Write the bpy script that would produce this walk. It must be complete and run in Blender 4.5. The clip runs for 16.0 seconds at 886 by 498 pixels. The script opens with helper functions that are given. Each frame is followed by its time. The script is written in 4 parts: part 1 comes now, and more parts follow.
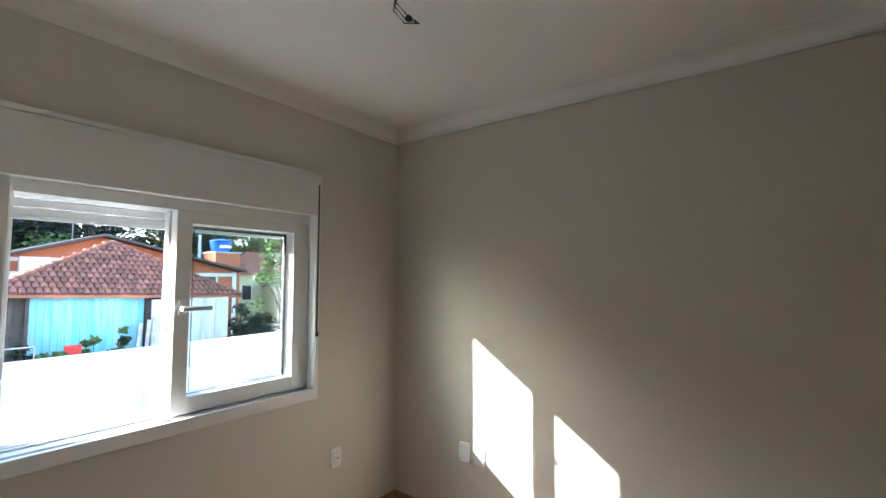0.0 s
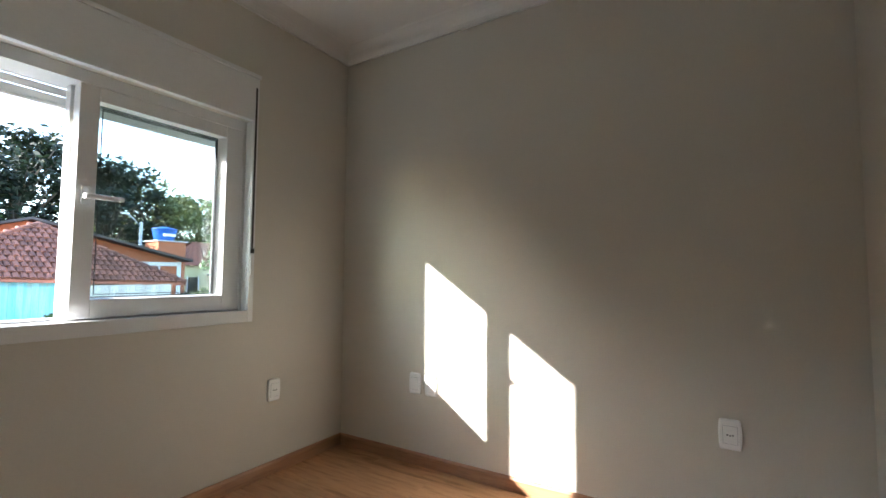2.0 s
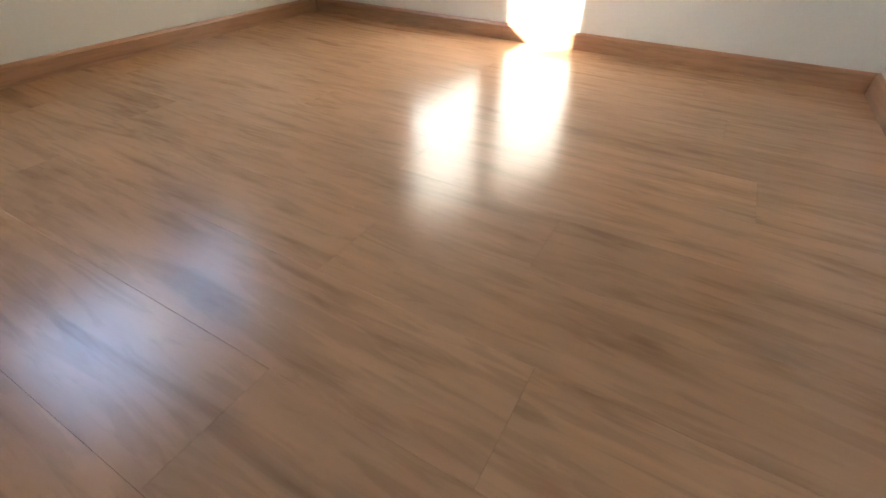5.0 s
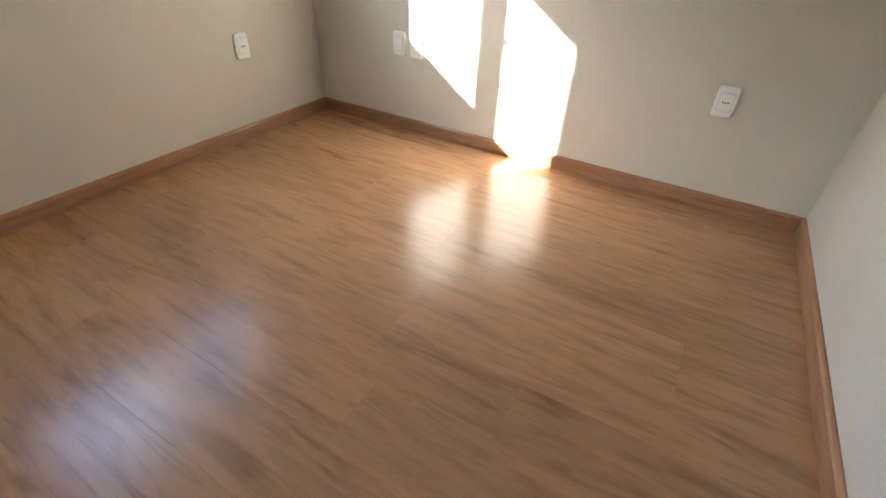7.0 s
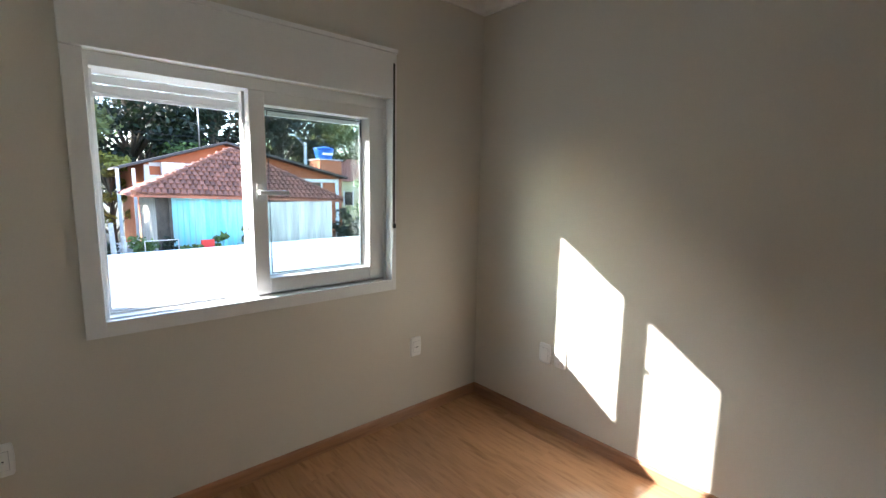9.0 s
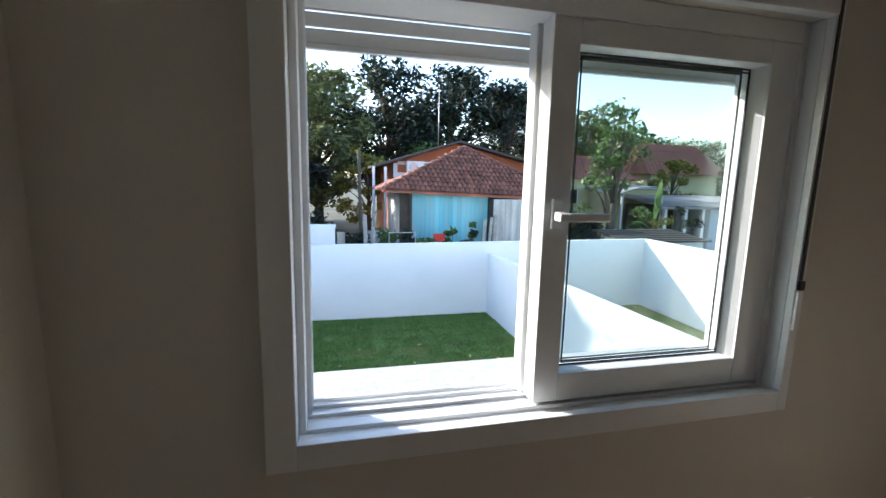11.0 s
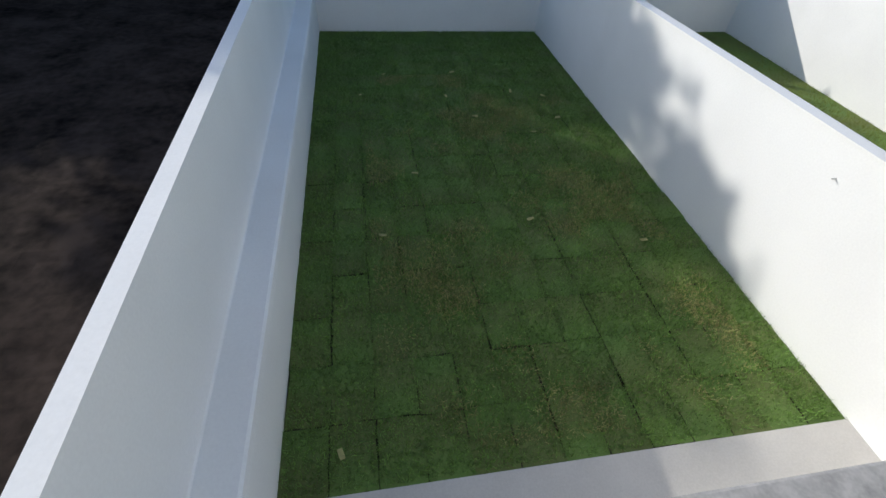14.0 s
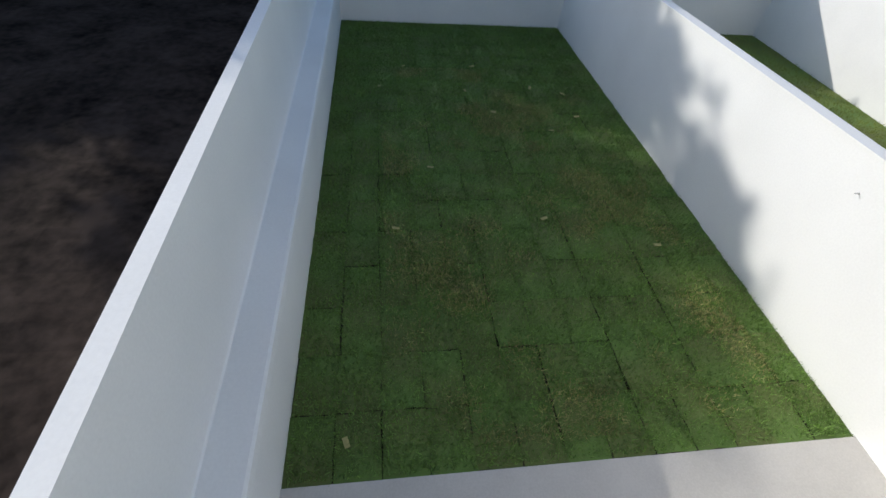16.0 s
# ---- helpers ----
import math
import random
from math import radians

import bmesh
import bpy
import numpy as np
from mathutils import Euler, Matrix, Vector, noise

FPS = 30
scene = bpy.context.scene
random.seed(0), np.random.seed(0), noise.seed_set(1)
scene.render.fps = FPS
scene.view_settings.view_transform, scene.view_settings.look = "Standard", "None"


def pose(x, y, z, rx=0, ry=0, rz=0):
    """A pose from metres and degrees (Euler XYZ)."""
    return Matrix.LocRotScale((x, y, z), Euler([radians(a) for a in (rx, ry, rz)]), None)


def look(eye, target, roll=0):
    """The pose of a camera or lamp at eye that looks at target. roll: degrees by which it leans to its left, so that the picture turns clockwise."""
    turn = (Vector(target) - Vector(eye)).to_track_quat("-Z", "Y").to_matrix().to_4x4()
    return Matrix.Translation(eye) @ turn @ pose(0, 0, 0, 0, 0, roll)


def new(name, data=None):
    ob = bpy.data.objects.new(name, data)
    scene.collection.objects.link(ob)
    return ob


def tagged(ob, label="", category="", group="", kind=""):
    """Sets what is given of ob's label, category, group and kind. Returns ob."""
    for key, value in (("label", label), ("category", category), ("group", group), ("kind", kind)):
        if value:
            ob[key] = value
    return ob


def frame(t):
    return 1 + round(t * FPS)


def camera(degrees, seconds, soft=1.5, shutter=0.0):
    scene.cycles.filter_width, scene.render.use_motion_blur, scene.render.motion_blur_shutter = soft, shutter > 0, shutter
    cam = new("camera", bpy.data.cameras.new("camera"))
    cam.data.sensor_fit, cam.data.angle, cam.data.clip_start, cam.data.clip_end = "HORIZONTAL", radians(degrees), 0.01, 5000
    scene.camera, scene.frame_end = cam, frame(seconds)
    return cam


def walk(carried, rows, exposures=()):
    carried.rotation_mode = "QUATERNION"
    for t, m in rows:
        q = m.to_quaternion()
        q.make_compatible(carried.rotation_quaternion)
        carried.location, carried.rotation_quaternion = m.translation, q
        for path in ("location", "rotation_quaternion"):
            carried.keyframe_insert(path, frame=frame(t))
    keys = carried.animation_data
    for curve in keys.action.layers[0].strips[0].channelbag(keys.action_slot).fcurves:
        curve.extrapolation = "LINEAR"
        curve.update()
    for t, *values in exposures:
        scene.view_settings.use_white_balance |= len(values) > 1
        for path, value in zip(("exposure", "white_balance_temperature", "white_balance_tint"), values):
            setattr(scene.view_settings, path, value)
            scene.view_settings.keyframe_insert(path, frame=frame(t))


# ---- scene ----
cam = camera(89.5, 16.0)
PATH = [
    (0, (-2.385, -2.204, 1.554), (-0.789, -1.006, 1.68), 0.2),
    (0.5, (-2.377, -2.174, 1.563), (-0.682, -1.119, 1.679), 0.3),
    (1, (-2.279, -2.166, 1.505), (-0.582, -1.116, 1.63), 0.3),
    (1.5, (-2.246, -2.122, 1.342), (-0.537, -1.092, 1.48), 0.4),
    (2, (-2.198, -2.124, 1.092), (-0.497, -1.079, 1.213), 0.4),
    (2.5, (-2.175, -2.122, 0.864), (-0.468, -1.084, 0.772), 0.4),
    (3, (-2.144, -2.124, 0.694), (-0.467, -1.11, 0.293), 0.4),
    (3.5, (-2.142, -2.108, 0.594), (-0.523, -1.149, -0.083), 0.7),
    (4, (-2.159, -2.094, 0.507), (-0.617, -1.196, -0.395), 0.8),
    (4.2, (-2.159, -2.073, 0.508), (-0.657, -1.219, -0.499), 0.7),
    (6.5, (-2.061, -2.069, 0.79), (-0.777, -1.323, -0.55), 0.4),
    (7, (-2.095, -2.071, 0.99), (-0.684, -1.286, -0.191), 2.5),
    (7.5, (-2.164, -2.118, 1.323), (-0.623, -1.216, 0.421), 1.6),
    (8, (-2.134, -2.233, 1.446), (-0.571, -1.089, 0.946), 0.7),
    (8.5, (-2.143, -2.227, 1.475), (-0.667, -0.919, 1.144), 1.0),
    (9, (-2.174, -2.119, 1.446), (-0.869, -0.629, 1.168), 1.0),
    (9.5, (-2.135, -1.891, 1.451), (-1.062, -0.225, 1.18), 1.0),
    (10, (-2.073, -1.642, 1.428), (-1.256, 0.164, 1.161), 0.9),
    (10.2, (-2.055, -1.516, 1.432), (-1.325, 0.326, 1.157), 0.9),
    (12.3, (-1.828, -0.167, 1.57), (-1.505, 1.704, 0.943), 2.6),
    (12.5, (-1.819, -0.084, 1.551), (-1.496, 1.737, 0.79), 2.7),
    (13, (-1.826, 0.098, 1.49), (-1.505, 1.743, 0.399), 3.3),
    (13.5, (-1.803, 0.206, 1.442), (-1.491, 1.68, 0.127), 4.0),
    (14, (-1.806, 0.258, 1.454), (-1.505, 1.639, 0.038), 4.6),
    (14.5, (-1.805, 0.277, 1.452), (-1.519, 1.632, 0.009), 5.0),
    (15, (-1.805, 0.282, 1.461), (-1.537, 1.638, 0.016), 5.4),
    (15.5, (-1.81, 0.29, 1.46), (-1.548, 1.65, 0.017), 5.9),
    (16, (-1.829, 0.272, 1.492), (-1.575, 1.635, 0.051), 6.1),
]
walk(cam, [(t, look(eye, target, roll)) for t, eye, target, roll in PATH],
     exposures=[(0, 3.35, 5800, 10), (0.5, 3.1, 5850, 10), (2, 3.2, 5900, 10), (3, 3.15, 5850, 9), (3.5, 3.65, 5800, 8), (4, 4.25, 5850, 8), (6.4, 4.45, 5950, 8), (7.2, 4.05, 6000, 8), (8.2, 3.45, 5850, 10), (9.4, 3.2, 5850, 10), (10.2, 2.85, 5850, 10), (12.2, 0.45, 5900, 10), (13.2, 0.2, 6150, 10), (16, 0.2, 6250, 10)])

# ---- world and sun: low winter sun from outside, over the neighbours' trees ----
SUN_WAY = Vector((1.0, -0.845, -0.60)).normalized()
world = bpy.data.worlds.new("sky")
world.use_nodes = True
scene.world = world
wn = world.node_tree.nodes
sky = wn.new("ShaderNodeTexSky")
sky.sky_type = "NISHITA"
sky.sun_disc = False
sky.sun_elevation = math.asin(-SUN_WAY.z)
sky.sun_rotation = math.atan2(-SUN_WAY.x, -SUN_WAY.y)
wn["Background"].inputs["Strength"].default_value = 0.15
world.node_tree.links.new(sky.outputs[0], wn["Background"].inputs["Color"])
sun = new("sun", bpy.data.lights.new("sun", "SUN"))
sun.data.energy, sun.data.angle, sun.data.color = 3.0, radians(0.6), (1.0, 0.93, 0.82)
sun.matrix_world = look((0, 0, 0), SUN_WAY)


# ---- materials ----
def mat(name, colour, rough=0.6, vary=0.12, scale=3.0, fine=60.0, bump=0.1, metal=0.0, stretch=(1, 1, 1), rand=0.0, island=0.0, dark=None, spec=0.5):
    """Paint or stone: a base colour, broad stains and fine grain, with relief."""
    m = bpy.data.materials.new(name)
    m.use_nodes = True
    n, l = m.node_tree.nodes, m.node_tree.links
    b = n["Principled BSDF"]
    b.inputs["Roughness"].default_value, b.inputs["Metallic"].default_value = rough, metal
    b.inputs["Specular IOR Level"].default_value = spec
    tc, mp = n.new("ShaderNodeTexCoord"), n.new("ShaderNodeMapping")
    mp.inputs["Scale"].default_value = stretch
    l.new(tc.outputs["Object"], mp.inputs["Vector"])
    big, small = n.new("ShaderNodeTexNoise"), n.new("ShaderNodeTexNoise")
    big.inputs["Scale"].default_value, big.inputs["Detail"].default_value = scale, 5
    small.inputs["Scale"].default_value, small.inputs["Detail"].default_value = fine, 4
    l.new(mp.outputs[0], big.inputs["Vector"]), l.new(mp.outputs[0], small.inputs["Vector"])
    ramp = n.new("ShaderNodeValToRGB")
    lo = dark or tuple(c * (1 - 2 * vary) for c in colour)
    hi = tuple(min(1, c * (1 + vary)) for c in colour)
    ramp.color_ramp.elements[0].color, ramp.color_ramp.elements[1].color = (*lo, 1), (*hi, 1)
    ramp.color_ramp.elements[0].position, ramp.color_ramp.elements[1].position = 0.3, 0.62
    mix = n.new("ShaderNodeMath")
    mix.operation = "MULTIPLY_ADD"
    mix.inputs[1].default_value = 0.35
    l.new(small.outputs["Fac"], mix.inputs[0])
    sub = n.new("ShaderNodeMath")
    sub.operation = "MULTIPLY_ADD"
    sub.inputs[1].default_value, sub.inputs[2].default_value = 0.65, 0.0
    l.new(big.outputs["Fac"], sub.inputs[0]), l.new(sub.outputs[0], mix.inputs[2])
    l.new(mix.outputs[0], ramp.inputs["Fac"])
    last = ramp.outputs["Color"]
    if rand or island:
        src = n.new("ShaderNodeObjectInfo").outputs["Random"] if rand else n.new("ShaderNodeNewGeometry").outputs["Random Per Island"]
        k = rand or island
        vm = n.new("ShaderNodeMapRange")
        vm.inputs["To Min"].default_value, vm.inputs["To Max"].default_value = 1 - k, 1 + k
        l.new(src, vm.inputs["Value"])
        hs = n.new("ShaderNodeHueSaturation")
        l.new(vm.outputs[0], hs.inputs["Value"]), l.new(last, hs.inputs["Color"])
        last = hs.outputs["Color"]
    l.new(last, b.inputs["Base Color"])
    if bump:
        bp = n.new("ShaderNodeBump")
        bp.inputs["Strength"].default_value, bp.inputs["Distance"].default_value = bump, 0.01
        l.new(mix.outputs[0], bp.inputs["Height"]), l.new(bp.outputs[0], b.inputs["Normal"])
    return m


def laminate(name, base, darker, rough, axis_scale, rand):
    """Wood-print board: long fibres, wavy figure and a few knots."""
    m = bpy.data.materials.new(name)
    m.use_nodes = True
    n, l = m.node_tree.nodes, m.node_tree.links
    b = n["Principled BSDF"]
    b.inputs["Roughness"].default_value = rough
    tc, mp, info = n.new("ShaderNodeTexCoord"), n.new("ShaderNodeMapping"), n.new("ShaderNodeObjectInfo")
    mp.inputs["Scale"].default_value = axis_scale
    off = n.new("ShaderNodeVectorMath")
    off.operation = "ADD"
    sc = n.new("ShaderNodeMath")
    sc.operation = "MULTIPLY"
    sc.inputs[1].default_value = 37.0
    l.new(info.outputs["Random"], sc.inputs[0])
    l.new(tc.outputs["Object"], off.inputs[0]), l.new(sc.outputs[0], off.inputs[1])
    l.new(off.outputs[0], mp.inputs["Vector"])
    a, f = n.new("ShaderNodeTexNoise"), n.new("ShaderNodeTexNoise")
    a.inputs["Scale"].default_value, a.inputs["Detail"].default_value, a.inputs["Distortion"].default_value = 1.6, 6, 1.2
    f.inputs["Scale"].default_value, f.inputs["Detail"].default_value = 4.5, 4
    l.new(mp.outputs[0], a.inputs["Vector"]), l.new(mp.outputs[0], f.inputs["Vector"])
    add = n.new("ShaderNodeMath")
    add.operation = "MULTIPLY_ADD"
    add.inputs[1].default_value = 0.45
    half = n.new("ShaderNodeMath")
    half.operation = "MULTIPLY"
    half.inputs[1].default_value = 0.55
    l.new(a.outputs["Fac"], half.inputs[0]), l.new(f.outputs["Fac"], add.inputs[0]), l.new(half.outputs[0], add.inputs[2])
    ramp = n.new("ShaderNodeValToRGB")
    e = ramp.color_ramp.elements
    e[0].position, e[0].color = 0.28, (*darker, 1)
    e[1].position, e[1].color = 0.66, (*[min(1, c * 1.15) for c in base], 1)
    mid = e.new(0.47)
    mid.color = (*base, 1)
    l.new(add.outputs[0], ramp.inputs["Fac"])
    # fine dark pores along the fibre, and scattered knots
    pore, knot = n.new("ShaderNodeTexNoise"), n.new("ShaderNodeTexVoronoi")
    pore.inputs["Scale"].default_value, pore.inputs["Detail"].default_value, pore.inputs["Distortion"].default_value = 5.5, 6, 0.9
    knot.inputs["Scale"].default_value, knot.inputs["Randomness"].default_value = 0.95, 1.0
    flat = n.new("ShaderNodeMapping")
    flat.inputs["Scale"].default_value = tuple(c * 0.45 if c > 1 else c for c in axis_scale)
    l.new(off.outputs[0], flat.inputs["Vector"]), l.new(flat.outputs[0], knot.inputs["Vector"]), l.new(mp.outputs[0], pore.inputs["Vector"])
    dark_of = []
    for src, lo, hi, deep in ((pore.outputs["Fac"], 0.36, 0.52, 0.86), (knot.outputs["Distance"], 0.015, 0.075, 0.66), (a.outputs["Fac"], 0.32, 0.46, 0.90)):
        k = n.new("ShaderNodeMapRange")
        k.interpolation_type = "SMOOTHSTEP"
        k.inputs["From Min"].default_value, k.inputs["From Max"].default_value = lo, hi
        k.inputs["To Min"].default_value, k.inputs["To Max"].default_value = deep, 1.0
        l.new(src, k.inputs["Value"])
        dark_of.append(k.outputs[0])
    vm = n.new("ShaderNodeMapRange")
    vm.inputs["To Min"].default_value, vm.inputs["To Max"].default_value = 1 - rand, 1 + rand
    l.new(info.outputs["Random"], vm.inputs["Value"])
    last = vm.outputs[0]
    for d in dark_of:
        k = n.new("ShaderNodeMath")
        k.operation = "MULTIPLY"
        l.new(last, k.inputs[0]), l.new(d, k.inputs[1])
        last = k.outputs[0]
    hs = n.new("ShaderNodeHueSaturation")
    l.new(last, hs.inputs["Value"]), l.new(ramp.outputs["Color"], hs.inputs["Color"])
    l.new(hs.outputs["Color"], b.inputs["Base Color"])
    bp = n.new("ShaderNodeBump")
    bp.inputs["Strength"].default_value, bp.inputs["Distance"].default_value = 0.05, 0.004
    l.new(add.outputs[0], bp.inputs["Height"]), l.new(bp.outputs[0], b.inputs["Normal"])
    return m


def glass_mat():
    m = bpy.data.materials.new("clear_glass")
    m.use_nodes = True
    n, l = m.node_tree.nodes, m.node_tree.links
    n.remove(n["Principled BSDF"])
    tr, gl, mx = n.new("ShaderNodeBsdfTransparent"), n.new("ShaderNodeBsdfGlossy"), n.new("ShaderNodeMixShader")
    mx.inputs[0].default_value = 0.045
    tr.inputs["Color"].default_value = (0.93, 0.96, 0.95, 1)
    gl.inputs["Roughness"].default_value = 0.01
    l.new(tr.outputs[0], mx.inputs[1]), l.new(gl.outputs[0], mx.inputs[2])
    l.new(mx.outputs[0], n["Material Output"].inputs["Surface"])
    return m


def leaf_mat(name, colour, spread=0.45, through_light=0.25):
    m = mat(name, colour, 0.55, 0.15, 2.0, 30.0, 0.0, island=spread)
    n, l = m.node_tree.nodes, m.node_tree.links
    b = n["Principled BSDF"]
    t, mx = n.new("ShaderNodeBsdfTranslucent"), n.new("ShaderNodeMixShader")
    mx.inputs[0].default_value = through_light
    src = b.inputs["Base Color"].links[0].from_socket
    l.new(src, t.inputs["Color"]), l.new(b.outputs[0], mx.inputs[1]), l.new(t.outputs[0], mx.inputs[2])
    l.new(mx.outputs[0], n["Material Output"].inputs["Surface"])
    return m


M_WALL = mat("greige_wall_paint", (0.66, 0.62, 0.54), 0.55, 0.03, 0.8, 140, 0.05)
M_CEIL = mat("white_ceiling_paint", (0.84, 0.82, 0.79), 0.7, 0.02, 1.0, 120, 0.03)
M_FLOOR = laminate("oak_laminate", (0.44, 0.242, 0.124), (0.30, 0.158, 0.078), 0.24, (8, 1.0, 1), 0.09)
M_SKIRT = laminate("skirting_laminate", (0.36, 0.19, 0.10), (0.28, 0.14, 0.07), 0.32, (1, 1, 12), 0.04)
M_PVC = mat("white_pvc", (0.80, 0.80, 0.79), 0.32, 0.02, 2, 80, 0.02)
M_PLATE = mat("white_switch_plastic", (0.90, 0.90, 0.88), 0.3, 0.02, 5, 80, 0.0)
M_BLACK = mat("black_rubber", (0.015, 0.015, 0.015), 0.6, 0.1, 5, 50, 0.0)
M_STRAP = mat("grey_strap_webbing", (0.05, 0.05, 0.052), 0.8, 0.1, 20, 300, 0.1)
M_ALU = mat("brushed_aluminium", (0.5, 0.5, 0.51), 0.35, 0.05, 8, 120, 0.02, metal=1.0)
M_GLASS = glass_mat()
M_GRANITE = mat("grey_granite", (0.42, 0.41, 0.40), 0.4, 0.15, 40, 200, 0.03)
M_WHITE = mat("white_render", (0.80, 0.80, 0.79), 0.8, 0.035, 0.7, 45, 0.12)
M_CONC = mat("pale_concrete", (0.50, 0.48, 0.45), 0.8, 0.08, 1.5, 60, 0.1)
M_BLOCK = mat("raw_cement_render", (0.155, 0.148, 0.135), 0.9, 0.28, 0.9, 22, 0.5, dark=(0.075, 0.073, 0.07))
M_COLUMN = mat("pale_column_cement", (0.172, 0.166, 0.155), 0.9, 0.25, 1.2, 22, 0.4)
M_FOOTING = mat("damp_dark_footing", (0.045, 0.042, 0.039), 0.95, 0.3, 1.0, 14, 0.6, dark=(0.03, 0.029, 0.028))
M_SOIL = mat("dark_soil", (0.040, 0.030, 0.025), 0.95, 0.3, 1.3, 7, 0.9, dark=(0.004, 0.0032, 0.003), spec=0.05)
M_EARTH = mat("scrub_earth", (0.075, 0.07, 0.04), 0.95, 0.3, 0.25, 6, 0.6)
M_SOD = mat("sod_turf", (0.085, 0.15, 0.03), 0.9, 0.28, 1.1, 70, 0.9, rand=0.10, dark=(0.13, 0.12, 0.045))
M_BLADE = leaf_mat("grass_blade", (0.15, 0.26, 0.05), 0.5, 0.25)
M_DRY = leaf_mat("dry_grass_blade", (0.40, 0.36, 0.15), 0.4, 0.3)
M_LAWN = leaf_mat("bright_lawn_blade", (0.19, 0.23, 0.035), 0.35, 0.3)
M_TEAL = mat("faded_teal_paint", (0.14, 0.47, 0.53), 0.75, 0.16, 1.6, 25, 0.25, stretch=(5, 5, 0.35), rand=0.18, dark=(0.36, 0.44, 0.42))
M_PLANK = mat("weathered_grey_planks", (0.48, 0.47, 0.42), 0.85, 0.22, 1.5, 20, 0.3, stretch=(4, 4, 0.4), rand=0.15)
M_OLDWOOD = mat("dark_old_timber", (0.07, 0.055, 0.042), 0.9, 0.25, 3, 30, 0.3)
M_TILE = mat("clay_roof_tile", (0.25, 0.085, 0.048), 0.85, 0.3, 0.9, 30, 0.4, rand=0.35, dark=(0.06, 0.04, 0.032))
M_TILE2 = mat("far_clay_roof", (0.24, 0.085, 0.05), 0.85, 0.22, 2.0, 20, 0.4, island=0.25)
M_ORANGE = mat("orange_brick_paint", (0.42, 0.13, 0.055), 0.8, 0.12, 1.0, 20, 0.2)
M_CREAM = mat("pale_yellow_paint", (0.62, 0.56, 0.33), 0.8, 0.08, 1.0, 20, 0.1)
M_FIBRO = mat("grey_fibre_cement", (0.27, 0.25, 0.235), 0.9, 0.2, 1.0, 15, 0.3)
M_DARKROOF = mat("dark_sheet_roof", (0.06, 0.05, 0.045), 0.7, 0.2, 1, 10, 0.2)
M_BLUE = mat("blue_water_tank_plastic", (0.02, 0.11, 0.42), 0.4, 0.08, 2, 20, 0.05)
M_RED = mat("red_plastic", (0.55, 0.03, 0.02), 0.4, 0.08, 3, 30, 0.0)
M_PALEBLUE = mat("pale_blue_wall_paint", (0.48, 0.55, 0.58), 0.8, 0.1, 1, 20, 0.1)
M_WINDARK = mat("dark_window_pane", (0.02, 0.022, 0.025), 0.15, 0.1, 2, 10, 0.0)
M_BARK = mat("tree_bark", (0.12, 0.095, 0.07), 0.95, 0.25, 3, 25, 0.6, stretch=(1, 1, 0.3))
M_POST = mat("pale_fence_post", (0.36, 0.33, 0.28), 0.9, 0.2, 3, 25, 0.3)
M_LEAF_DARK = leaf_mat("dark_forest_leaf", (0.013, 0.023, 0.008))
# near-black leaf and bark: the shade inside the wood is in their colour
M_LEAF_SHADE = leaf_mat("shaded_wood_leaf", (0.007, 0.012, 0.005), 0.4, 0.1)
M_BARK_SHADE = mat("shaded_wood_bark", (0.018, 0.015, 0.012), 0.95, 0.25, 3, 25, 0.6)
M_LEAF_MID = leaf_mat("tree_leaf", (0.10, 0.155, 0.04))
M_LEAF_OLIVE = leaf_mat("olive_tree_leaf", (0.14, 0.155, 0.05))
M_LEAF_YEL = leaf_mat("yellow_shrub_leaf", (0.22, 0.20, 0.03))
M_LEAF_BAN = leaf_mat("banana_leaf", (0.08, 0.16, 0.03), 0.25, 0.4)


# ---- building helpers ----
def box(bm, x0, x1, y0, y1, z0, z1, bevel=0.0):
    vs = [bm.verts.new(p) for p in ((x0, y0, z0), (x1, y0, z0), (x1, y1, z0), (x0, y1, z0), (x0, y0, z1), (x1, y0, z1), (x1, y1, z1), (x0, y1, z1))]
    fs = [bm.faces.new([vs[i] for i in q]) for q in ((3, 2, 1, 0), (4, 5, 6, 7), (0, 1, 5, 4), (1, 2, 6, 5), (2, 3, 7, 6), (3, 0, 4, 7))]
    if bevel:
        es = {e for f in fs for e in f.edges}
        bmesh.ops.bevel(bm, geom=list(es), offset=bevel, segments=2, affect="EDGES", profile=0.6)
    return bm


def boxes(*specs, bevel=0.0):
    bm = bmesh.new()
    for s in specs:
        box(bm, *s, bevel=bevel)
    return bm


def prism(bm, profile, p, q, up=(0, 0, 1)):
    """Sweep a 2D profile (side, up) from p to q."""
    p, q, u = Vector(p), Vector(q), Vector(up)
    side = (q - p).normalized().cross(u).normalized()
    a = [bm.verts.new(p + side * s + u * h) for s, h in profile]
    b = [bm.verts.new(q + side * s + u * h) for s, h in profile]
    k = len(profile)
    for i in range(k):
        bm.faces.new((a[i], a[(i + 1) % k], b[(i + 1) % k], b[i]))
    bm.faces.new(a[::-1]), bm.faces.new(b)
    return bm


